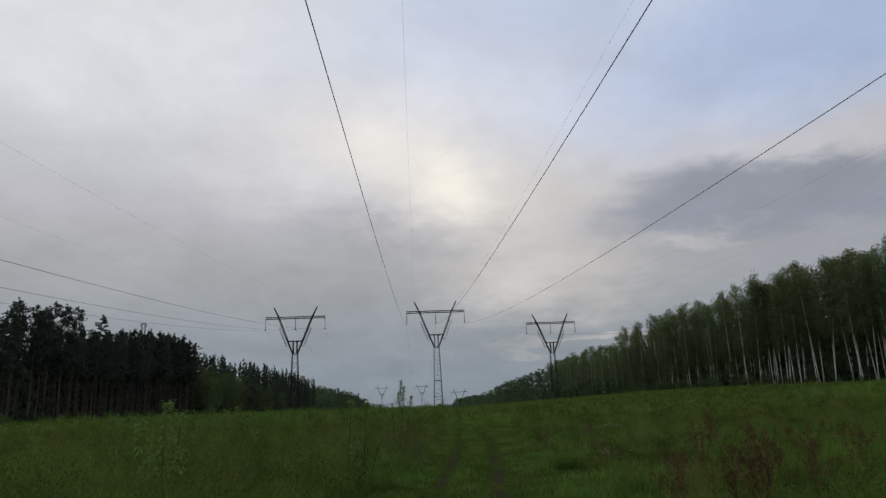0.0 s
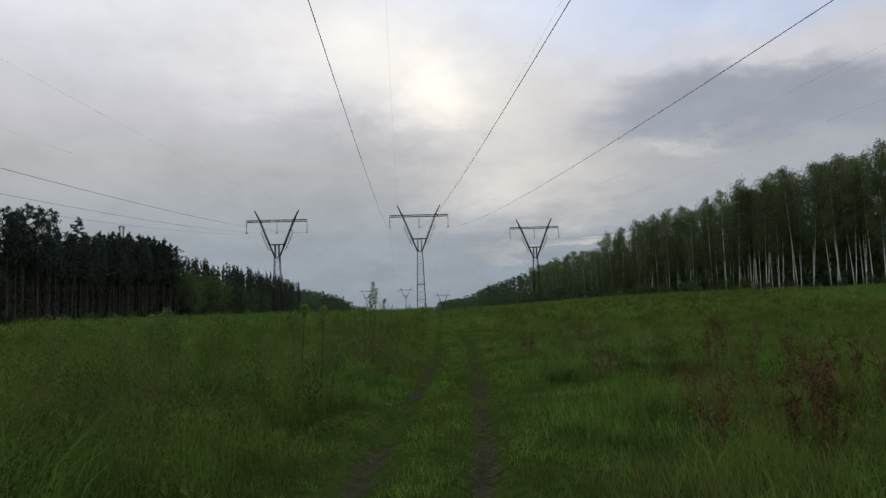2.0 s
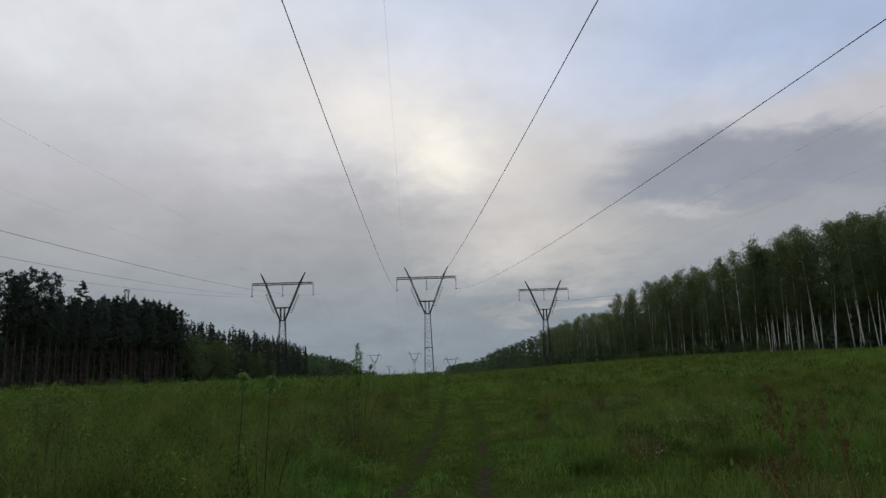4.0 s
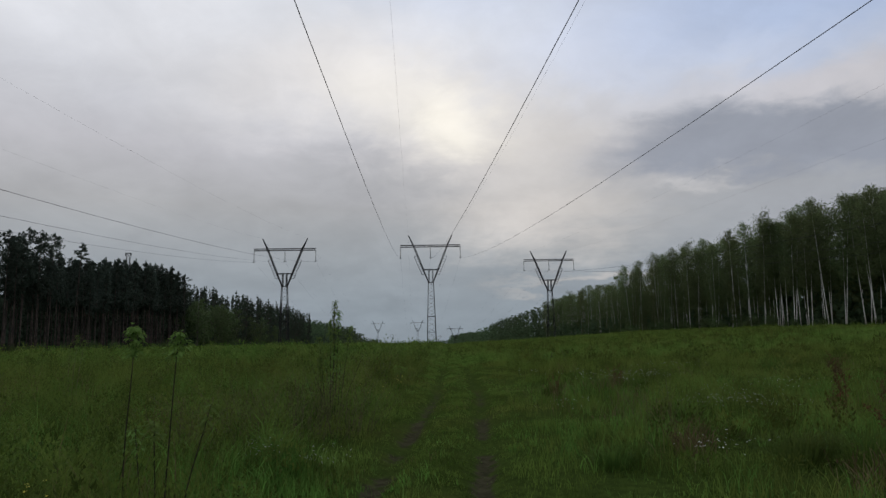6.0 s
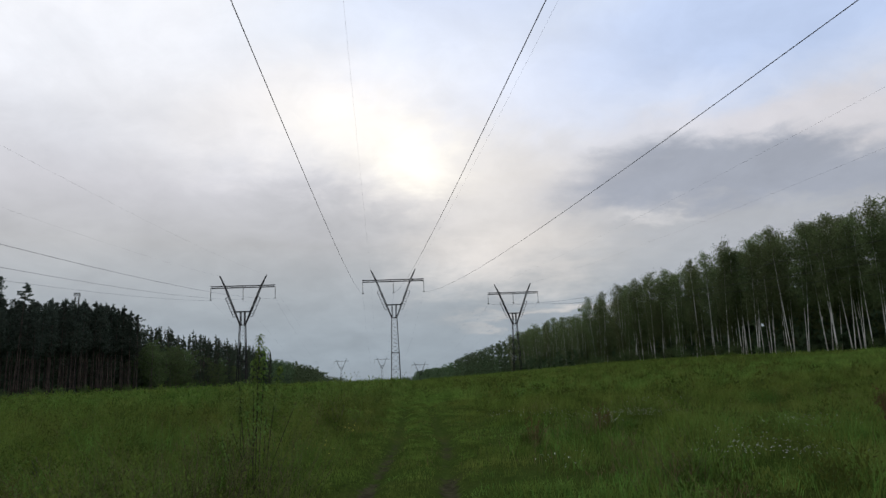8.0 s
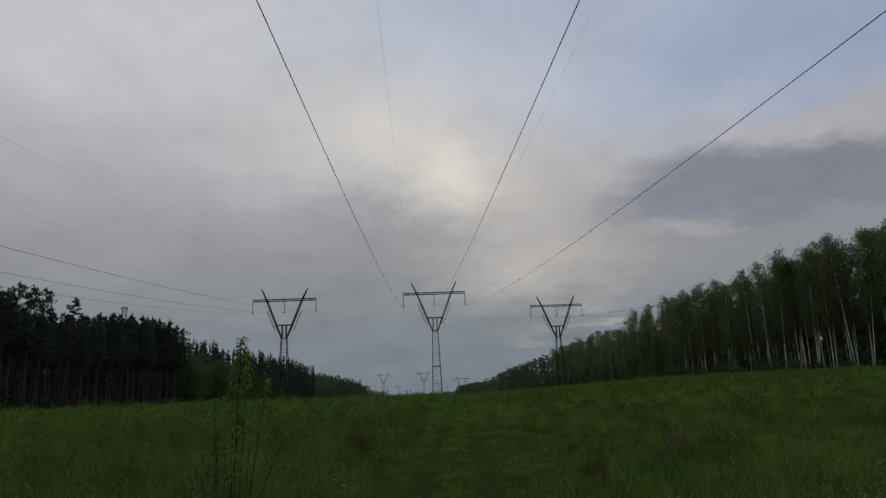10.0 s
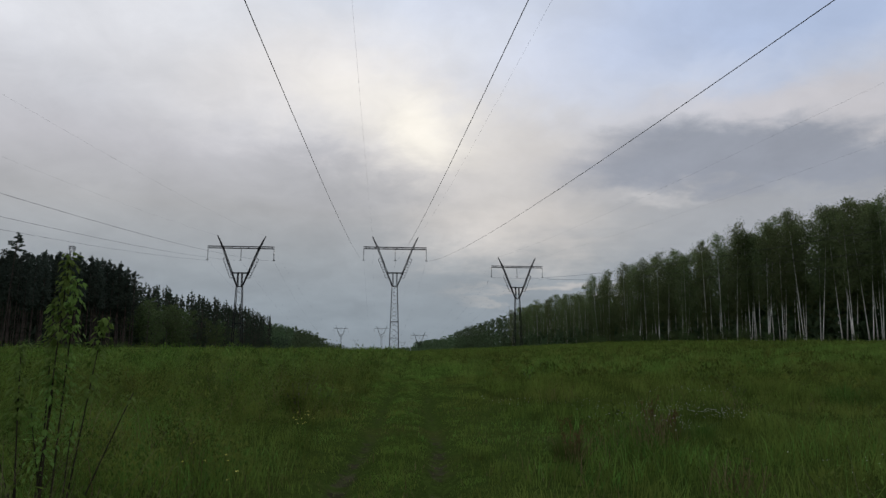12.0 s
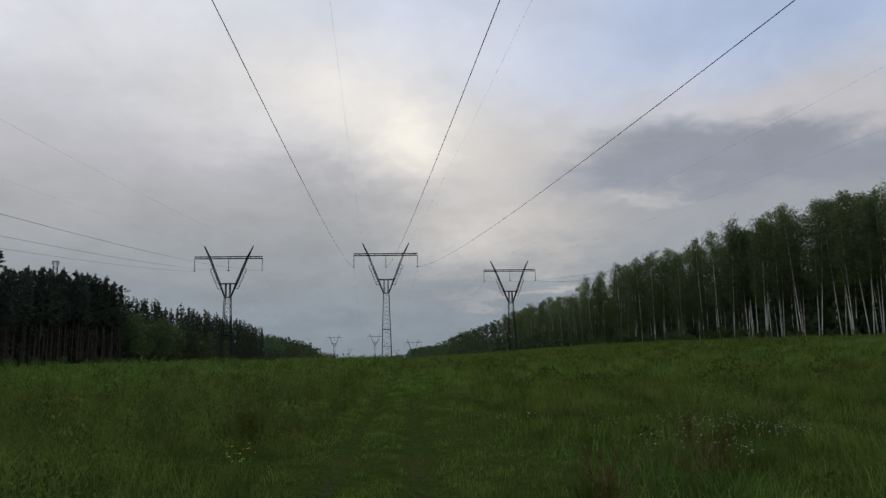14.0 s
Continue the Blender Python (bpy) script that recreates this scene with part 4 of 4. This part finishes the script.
def herb_layer(name, density, y0, y1, half0, half1, leaf, label, mat, keep, tall=1.15, leaves=9):
    """Leafy herbs: upright stems set with small pointed leaves, one joined layer."""
    xs, ys = sow(density, y0, y1, half0, half1, 0.02)
    ok = keep(xs, ys)
    xs, ys = xs[ok], ys[ok]
    h, _ = sward(xs, ys)
    h = h * tall * rng.uniform(0.6, 1.3, len(xs))
    n = len(xs)
    z0 = ground_z(xs, ys)
    out = []
    for i in range(leaves):
        t = 0.25 + 0.75 * (i + rng.uniform(0, 1, n)) / leaves
        a = rng.uniform(0, 6.283, n)
        c = np.stack([xs, ys, z0 + h * t], -1)
        d = np.stack([np.cos(a), np.sin(a), rng.uniform(-0.2, 0.9, n)], -1)
        ln = leaf * rng.uniform(0.6, 1.3, n) * (1.15 - 0.5 * t)
        s = np.stack([-np.sin(a), np.cos(a), rng.uniform(-0.3, 0.3, n)], -1) * (ln * 0.22)[:, None]
        tip = c + d * ln[:, None]
        out.append(np.stack([c, c + d * (ln * 0.5)[:, None] + s, tip, c + d * (ln * 0.5)[:, None] - s], 1))
    v = np.concatenate(out).reshape(-1, 3)
    tagged(new(name, cloud_mesh(name, v, np.arange(len(v)).reshape(-1, 4), mat)), label, "wild plants", kind="stuff")


def herb_clumps(density, y0, y1, half0, half1, leaf, leaves, label, mat, keep, tall=1.3, wide=0.26):
    """Bushy herbs: domes of leaves with stems standing out of them, one joined layer."""
    xs, ys = sow(density, y0, y1, half0, half1, 0.0)
    ok = keep(xs, ys)
    xs, ys = xs[ok], ys[ok]
    h, _ = sward(xs, ys)
    h = (0.12 + h) * tall * rng.uniform(0.6, 1.35, len(xs))
    rad = wide * rng.uniform(0.6, 1.4, len(xs))
    n = len(xs)
    z0 = ground_z(xs, ys)
    out = []
    for i in range(leaves):
        a = rng.uniform(0, 6.283, n)
        q = np.sqrt(rng.uniform(0, 1, n))
        t = np.sqrt(np.clip(1 - 0.85 * q * q, 0, 1)) * rng.uniform(0.55, 1.08, n)
        c = np.stack([xs + np.cos(a) * q * rad, ys + np.sin(a) * q * rad, z0 + h * t], -1)
        b = a + rng.normal(0, 0.8, n)
        d = np.stack([np.cos(b), np.sin(b), rng.uniform(0.0, 2.2, n)], -1)
        d /= np.linalg.norm(d, axis=1, keepdims=True)
        ln = leaf * rng.uniform(0.7, 1.6, n)
        s = np.stack([-np.sin(b), np.cos(b), rng.uniform(-0.4, 0.4, n)], -1) * (ln * 0.19)[:, None]
        out.append(np.stack([c, c + d * (ln * 0.5)[:, None] + s, c + d * ln[:, None], c + d * (ln * 0.5)[:, None] - s], 1))
    v = np.concatenate(out).reshape(-1, 3)
    tagged(new("bushy_herbs", cloud_mesh("bushy_herbs", v, np.arange(len(v)).reshape(-1, 4), mat)), label, "wild plants", kind="stuff")


west = lambda x, y: (smooth(track_x(y) - x, 1.1, 2.6) > rng.uniform(0, 1, len(x)))
east = lambda x, y: (smooth(x - track_x(y), 2.0, 6.0) * 0.6 * drift(8.0, 0.35, 0.6)(x, y) > rng.uniform(0, 1, len(x)))
herb_clumps(1.1, 7, 37, 8, 27, 0.058, 150, "bushy leafy herbs standing in tall grass", M_HERB, west, 1.3, 0.34)
herb_clumps(0.75, 37, 60, 27, 45, 0.10, 70, "bushy leafy herbs standing in tall grass", M_HERB, west, 1.35, 0.4)
herb_clumps(0.28, 60, 150, 45, 80, 0.22, 50, "bushy leafy herbs standing in tall grass", M_HERB, west, 1.5, 0.75)
herb_clumps(1.0, 6, 40, 8, 26, 0.075, 80, "low bushy herbs in the grass", M_HERB, east, 1.25, 0.24)
herb_clumps(0.30, 40, 150, 26, 75, 0.18, 44, "low bushy herbs in the grass", M_HERB, east, 1.3, 0.6)
herb_layer("meadow_herbs", 16, 7, 36, 8, 26, 0.068, "tall leafy meadow herbs", M_HERB, west, 1.3, 9)
herb_layer("meadow_herbs", 9, 36, 60, 26, 45, 0.11, "tall leafy meadow herbs", M_HERB, west, 1.2, 7)
herb_layer("meadow_herbs", 2.4, 60, 150, 45, 80, 0.20, "tall leafy meadow herbs", M_HERB, west, 1.2, 6)
herb_layer("meadow_herbs", 14, 5, 40, 8, 26, 0.07, "low leafy herbs in the grass", M_HERB, east, 1.1, 7)

# ---------------------------------------------------------------- saplings, dead stalks and flowers


def stand(ob, x, y, turn=0.0, sink=0.03):
    ob.matrix_basis = pose(x, y, float(ground_z(x, y)) - sink, 0, 0, turn)
    return ob


def leaf_blade(s, p, d, ln, wd):
    """One pointed leaf folded a little along its rib."""
    side = d.cross(Vector((0, 0, 1)))
    side = side.normalized() * wd if side.length > 0.01 else Vector((wd, 0, 0))
    k = len(s.v)
    s.v += [p, p + d * ln * 0.45 + side + Vector((0, 0, wd * 0.4)), p + d * ln, p + d * ln * 0.45 - side + Vector((0, 0, wd * 0.4))]
    s.f += [(k, k + 1, k + 2), (k, k + 2, k + 3)]


def sapling(seed, stems, label, leaf=0.08, spread=0.13, hang=2.2, bark=None):
    """stems: foot dx, dy, top dx, dy, top height, share of the stem that is leafy, leaves."""
    r = np.random.default_rng(seed)
    t = new("sapling")
    for fx, fy, tx, ty, h, leafy_share, count in stems:
        pts = []
        wob = r.normal(size=2) * 0.03
        for i in range(7):
            k = i / 6
            pts.append(Vector((fx + (tx - fx) * k ** 1.2 + wob[0] * math.sin(5 * k), fy + (ty - fy) * k ** 1.2 + wob[1] * math.sin(4 * k), h * k)))
        part("stem", Shape().tube(pts, [0.0068 * (1 - 0.7 * i / 6) + 0.002 for i in range(7)], 6), bark or M_STEM, t, "", True)
        s = Shape()
        for i in range(count):
            k = 1 - leafy_share * r.uniform(0, 1) ** 1.3
            p = along(pts, min(k, 0.999))
            a = r.uniform(0, 6.283)
            d = Vector((math.cos(a), math.sin(a), r.uniform(-0.5, 0.8))).normalized()
            q = p + d * r.uniform(0.0, spread) * r.uniform(0.3, 1.0) * (1.1 - 0.6 * (k - 1 + leafy_share) / leafy_share)
            d.z -= r.uniform(0.15, 1.0) * hang
            leaf_blade(s, q, d.normalized(), leaf * r.uniform(0.6, 1.25), leaf * 0.26 * r.uniform(0.8, 1.3))
        stuff_part("foliage", s, M_SAPLEAF, t)
    return tagged(t, label, "sapling", "young saplings in the meadow")


stand(sapling(501, [(0, 0, -0.02, 0, 1.98, 0.14, 120), (0.12, 0.1, 0.02, 0.1, 1.0, 0.2, 40)], "thin dark-stemmed sapling with a tuft of leaves on top", 0.075, 0.16, 1.4), -1.39, 15.6)
stand(sapling(502, [(0, 0, 0.10, 0, 1.93, 0.14, 110), (-0.10, 0.05, -0.12, 0.05, 1.05, 0.15, 40), (0.16, 0, 0.42, 0, 1.2, 0.15, 36)],
              "thin dark-stemmed sapling with a leafy tip", 0.075, 0.15, 1.4), -1.12, 15.8)
stand(sapling(503, [(0, 0, 0.05, 0.02, 2.66, 0.42, 230), (0.03, 0.06, 0.15, 0, 2.44, 0.42, 190), (0.12, 0, 0.40, 0, 2.12, 0.34, 150), (-0.12, 0, -0.30, 0.05, 1.90, 0.40, 130), (-0.04, 0.05, -0.06, 0.08, 2.25, 0.42, 170),
                    (0.12, 0.02, 0.66, 0, 1.5, 0.12, 14), (-0.05, 0.1, -0.15, 0.1, 1.4, 0.4, 60), (-0.1, 0, -0.40, 0, 1.3, 0.4, 50), (0.06, 0.1, 0.18, 0.12, 1.3, 0.2, 30), (-0.2, 0.05, -0.3, 0.1, 1.5, 0.4, 60), (0.02, -0.05, 0.0, -0.05, 1.7, 0.5, 110), (-0.25, 0, -0.55, 0, 1.0, 0.4, 40)],
              "many-stemmed young sapling with bright green leaves", 0.066, 0.17), -0.36, 23.5)


for i, (x, y, top) in enumerate([(-2.8, 7.8, 1.95), (-4.04, 15.7, 1.98), (-3.72, 15.55, 1.85), (-4.35, 15.9, 1.9), (-8.7, 29.5, 2.1), (-6.3, 19.6, 1.8), (-8.2, 24.0, 1.9), (-11.5, 27.0, 1.9)]):
    stand(sapling(510 + i, [(0, 0, 0.05, 0, top, 0.36, 120), (0.08, 0.04, 0.24, 0.05, top * 0.93, 0.36, 100), (-0.06, 0.02, -0.2, 0.03, top * 0.9, 0.36, 100)],
                  "young leafy sapling rising from the herbs", 0.07, 0.2, 1.2, M_TWIG), x, y)


def twig_shrub(seed, n, h, wide, leaves, label):
    r = np.random.default_rng(seed)
    t = new("willow_shrub")
    st, lv = Shape(), Shape()
    for i in range(n):
        fx, fy = r.normal(size=2) * wide * 0.42
        k = r.uniform(0.5, 1.0)
        top = Vector((fx * 1.9 + r.normal() * 0.16, fy * 1.9 + r.normal() * 0.16, h * k * 1.3))
        mid = Vector((fx * 1.25, fy * 1.25, h * k * 0.5))
        st.tube([(fx, fy, 0), mid, top], [0.0038, 0.003, 0.0016], 3, False)
        for j in range(leaves):
            q = mid.lerp(top, r.uniform(0, 1))
            a = r.uniform(0, 6.283)
            leaf_blade(lv, q, Vector((math.cos(a), math.sin(a), r.uniform(0, 1))).normalized(), r.uniform(0.04, 0.09), 0.012)
    stuff_part("twig_tangle", st, M_TWIG, t, "thin brown twigs")
    stuff_part("foliage", lv, M_HERB, t)
    return tagged(t, label, "shrub", "willow shrubs in the meadow")


for i, (x, y, n, h, w) in enumerate([(-0.6, 21.4, 46, 1.15, 0.9), (0.05, 21.9, 34, 1.0, 0.7), (-1.4, 22.0, 26, 0.9, 0.8), (-2.8, 22.4, 26, 0.8, 0.7),
                                     (-0.9, 20.3, 30, 0.95, 0.8), (-1.7, 20.9, 30, 0.95, 0.9), (-2.2, 19.6, 24, 0.8, 0.7), (-0.2, 41.5, 34, 1.1, 0.8), (-2.9, 42.5, 34, 1.1, 0.9),
                                     (-3.4, 12.2, 24, 0.9, 0.7), (-4.6, 16.0, 24, 1.0, 0.8), (6.1, 21.8, 22, 0.8, 0.7)]):
    stand(twig_shrub(600 + i, int(n * 1.7), h, w, 5, "low willow shrub of many thin twigs in the grass"), x, y)


def dock(seed, h, stalks):
    """Dead dock: bent stalks with knots of seed and a few hanging withered leaves."""
    r = np.random.default_rng(seed)
    t = new("dock_plant")
    for i in range(stalks):
        st, sd = Shape(), Shape()
        fx, fy = r.normal(size=2) * 0.10
        top = Vector((fx * 2 + r.normal() * 0.16, fy * 2 + r.normal() * 0.16, h * r.uniform(0.6, 1.0)))
        mid = Vector((fx * 1.3 + r.normal() * 0.04, fy * 1.3 + r.normal() * 0.04, top.z * 0.55))
        pts = [Vector((fx, fy, 0)), mid, top]
        st.tube(pts, [0.006, 0.005, 0.002], 4, False)
        for j in range(11):
            leaf_cards(sd, r, along(pts, r.uniform(0.3, 0.999)), 0.03, 5, 0.02, 1.4)
        for j in range(5):
            a = r.uniform(0, 6.283)
            p = along(pts, r.uniform(0.35, 0.85))
            q = p + Vector((math.cos(a) * 0.13, math.sin(a) * 0.13, 0.15))
            st.tube([p, q], [0.004, 0.002], 3, False)
            for m in range(4):
                leaf_cards(sd, r, p.lerp(q, r.uniform(0.3, 1)), 0.022, 4, 0.02, 1.3)
        for j in range(6):
            a = r.uniform(0, 6.283)
            leaf_blade(sd, along(pts, r.uniform(0.1, 0.7)), Vector((math.cos(a), math.sin(a), -r.uniform(0.4, 1.6))).normalized(), r.uniform(0.08, 0.17), 0.018)
        stalk = part("stalk", st, M_RUST, t)
        stuff_part("seed_head", sd, M_RUST, stalk, "rusty brown seed head")
    return tagged(t, "dead rusty-brown dock plant with dry seed heads", "wild plant", "dock plants in the meadow")


docks = [dock(700 + i, 1.35, 4) for i in range(4)]
for i, (x, y, sc) in enumerate([(3.96, 10.1, 0.8), (4.73, 10.1, 0.85), (4.94, 9.7, 0.9), (5.35, 10.5, 0.95), (7.53, 17.3, 0.95), (7.74, 16.3, 0.8), (7.33, 14.2, 1.0), (6.96, 12.8, 1.0),
                                (5.47, 14.05, 0.65), (8.45, 14.1, 1.0), (9.0, 13.2, 1.0), (5.9, 11.2, 0.9), (6.6, 11.0, 0.9), (5.7, 14.6, 0.5), (9.9, 22.1, 1.1), (9.0, 20.8, 0.7),
                                (5.5, 28.3, 0.6), (8.5, 32.1, 0.6), (8.0, 29.9, 0.55), (11.6, 22.8, 0.9)]):
    m = pose(x, y, float(ground_z(x, y)) - 0.02, 0, 0, float(rng.uniform(0, 360))) @ Matrix.Diagonal((sc, sc, sc, 1))
    if i < 4:
        docks[i].matrix_basis = m
    else:
        copy_thing(docks[i % 4], m).matrix_basis = m


def stalk_clump(seed, count):
    r = np.random.default_rng(seed)
    t = new("dead_stalk_clump")
    dry, dark = Shape(), Shape()
    for i in range(count):
        x, y = r.normal(size=2) * 0.17
        h = r.uniform(0.22, 0.56)
        a, lean = r.uniform(0, 6.283), r.uniform(0.05, 0.8)
        top = Vector((x + math.cos(a) * lean * h, y + math.sin(a) * lean * h, h))
        (dry if i % 2 else dark).tube([(x, y, 0), Vector((x, y, 0)).lerp(top, 0.5) + Vector((0, 0, 0.03)), top], [0.006, 0.005, 0.003], 3, False)
        if i % 3 == 0:
            leaf_cards(dark, r, top, 0.05, 6, 0.015)
    stuff_part("dry_straw", dry, M_DRY, t, "pale dry stalks")
    stuff_part("withered_growth", dark, M_WITHER, t, "brown withered stalks")
    return tagged(t, "clump of dead brown and straw-coloured stalks in the grass", "wild plant", "dead stalk clumps")


for i, (x, y) in enumerate([(5.25, 18.9), (5.5, 19.1), (5.4, 18.6), (6.35, 16.4), (6.7, 16.5), (7.2, 29.5), (7.7, 29.9), (5.5, 28.3), (6.2, 21.8), (4.4, 11.2), (5.8, 14.4), (8.5, 32.1), (6.9, 26.0)]):
    stand(stalk_clump(760 + i, 34), x, y, i * 47)


def flower_patch(seed, count, spread, h, mat, r_head, name, label, group):
    r = np.random.default_rng(seed)
    t = new(name)
    st, fl = Shape(), Shape()
    for i in range(count):
        x, y = r.normal(size=2) * spread
        top = Vector((x * 1.05, y * 1.05, h * r.uniform(0.75, 1.15)))
        st.tube([(x, y, 0), top], [0.003, 0.002], 3, False)
        for j in range(7):
            a = r.uniform(0, 6.283)
            c = top + Vector((math.cos(a), math.sin(a), r.uniform(-0.3, 0.3))) * r_head * r.uniform(0.2, 1)
            u = Vector((r.normal(), r.normal(), r.normal() * 0.4)).normalized() * r_head * 0.45
            fl.card(c, u, u.cross(Vector((0, 0, 1))).normalized() * r_head * 0.4)
    stuff_part("stalk_growth", st, M_HERB, t)
    stuff_part("bloom", fl, mat, t)
    return tagged(t, label, "flowers", group)


for i, (x, y, n, sp) in enumerate([(-0.7, 18.0, 22, 0.16), (0.2, 17.2, 18, 0.2), (4.6, 23.0, 9, 0.2), (9.1, 33.3, 16, 0.4), (9.8, 31.8, 18, 0.4), (9.0, 25.3, 14, 0.35),
                                   (7.5, 22.7, 16, 0.3), (8.2, 22.9, 12, 0.3), (8.15, 21.9, 20, 0.3), (5.1, 17.4, 10, 0.25), (6.0, 35.0, 12, 0.3), (7.6, 33.7, 14, 0.4),
                                   (9.5, 33.0, 18, 0.35), (9.7, 31.1, 22, 0.3), (7.8, 29.7, 10, 0.2), (7.4, 30.5, 12, 0.3), (12.8, 38.9, 18, 0.45), (11.0, 26.2, 16, 0.4), (11.6, 26.9, 12, 0.3), (13.4, 38.2, 12, 0.4)]):
    stand(flower_patch(800 + i, int(n * (2.2 if i < 2 else 3.0)), sp * (0.9 if i < 2 else 1.3), 0.5, M_WHITE, 0.0085 if i < 2 else 0.013, "white_flowers", "patch of small white meadow flowers in the grass", "white flower patches"), x, y)
for i, (x, y, n, sp) in enumerate([(0.95, 30.4, 6, 0.10), (1.15, 30.8, 3, 0.08), (0.8, 25.5, 3, 0.15), (0.1, 26.5, 2, 0.15), (-1.9, 15.0, 4, 0.08)]):
    stand(flower_patch(840 + i, int(n * 1.5), sp, 0.6, M_YELLOW, 0.02, "yellow_flowers", "few yellow meadow flowers beside the track", "yellow flower patches"), x, y)


def tussock(seed, h, wide, count):
    """A dense clump of long arching sedge blades."""
    r = np.random.default_rng(seed)
    s = Shape()
    for i in range(count):
        a, q = r.uniform(0, 6.283), math.sqrt(r.uniform(0, 1))
        out = Vector((math.cos(a), math.sin(a), 0))
        foot = out * q * wide * 0.4
        ln = h * r.uniform(0.6, 1.15)
        lean = (0.15 + 0.75 * q) * r.uniform(0.5, 1.2)
        side = Vector((-out.y, out.x, 0)) * 0.006
        mid = foot + out * lean * ln * 0.35 + Vector((0, 0, ln * 0.62))
        tip = foot + out * lean * ln * 0.95 + Vector((0, 0, ln * (1.0 - 0.35 * q)))
        k = len(s.v)
        s.v += [foot - side, foot + side, mid - side, mid + side, tip]
        s.f += [(k, k + 1, k + 3, k + 2), (k + 2, k + 3, k + 4)]
    ob = part("sedge_tussock", s, M_SEDGE, None)
    return tagged(ob, "dark green tussock of arching sedge in the meadow", "wild plant", "sedge tussocks")


for i, (x, y, h, w) in enumerate([(4.0, 18.1, 0.38, 0.5), (4.4, 18.5, 0.36, 0.5), (6.4, 17.9, 0.6, 0.7), (6.8, 18.1, 0.55, 0.7), (7.2, 17.6, 0.6, 0.8), (7.6, 17.9, 0.55, 0.6), (6.6, 22.5, 0.5, 0.7),
                                  (8.7, 30.3, 0.5, 0.7), (7.6, 30.6, 0.5, 0.7), (5.5, 28.6, 0.5, 0.6), (17.0, 37.1, 0.9, 1.3), (17.8, 37.9, 0.8, 1.2), (23.2, 42.1, 0.8, 1.3), (18.8, 48.7, 0.8, 1.4),
                                  (-2.1, 19.2, 0.55, 0.6), (-3.3, 24.6, 0.6, 0.8), (-1.6, 27.4, 0.6, 0.8), (-5.2, 31.0, 0.7, 0.9), (12.4, 29.5, 0.6, 0.9), (11.0, 34.0, 0.6, 0.9)]):
    stand(tussock(900 + i, h, w, 190), x, y)
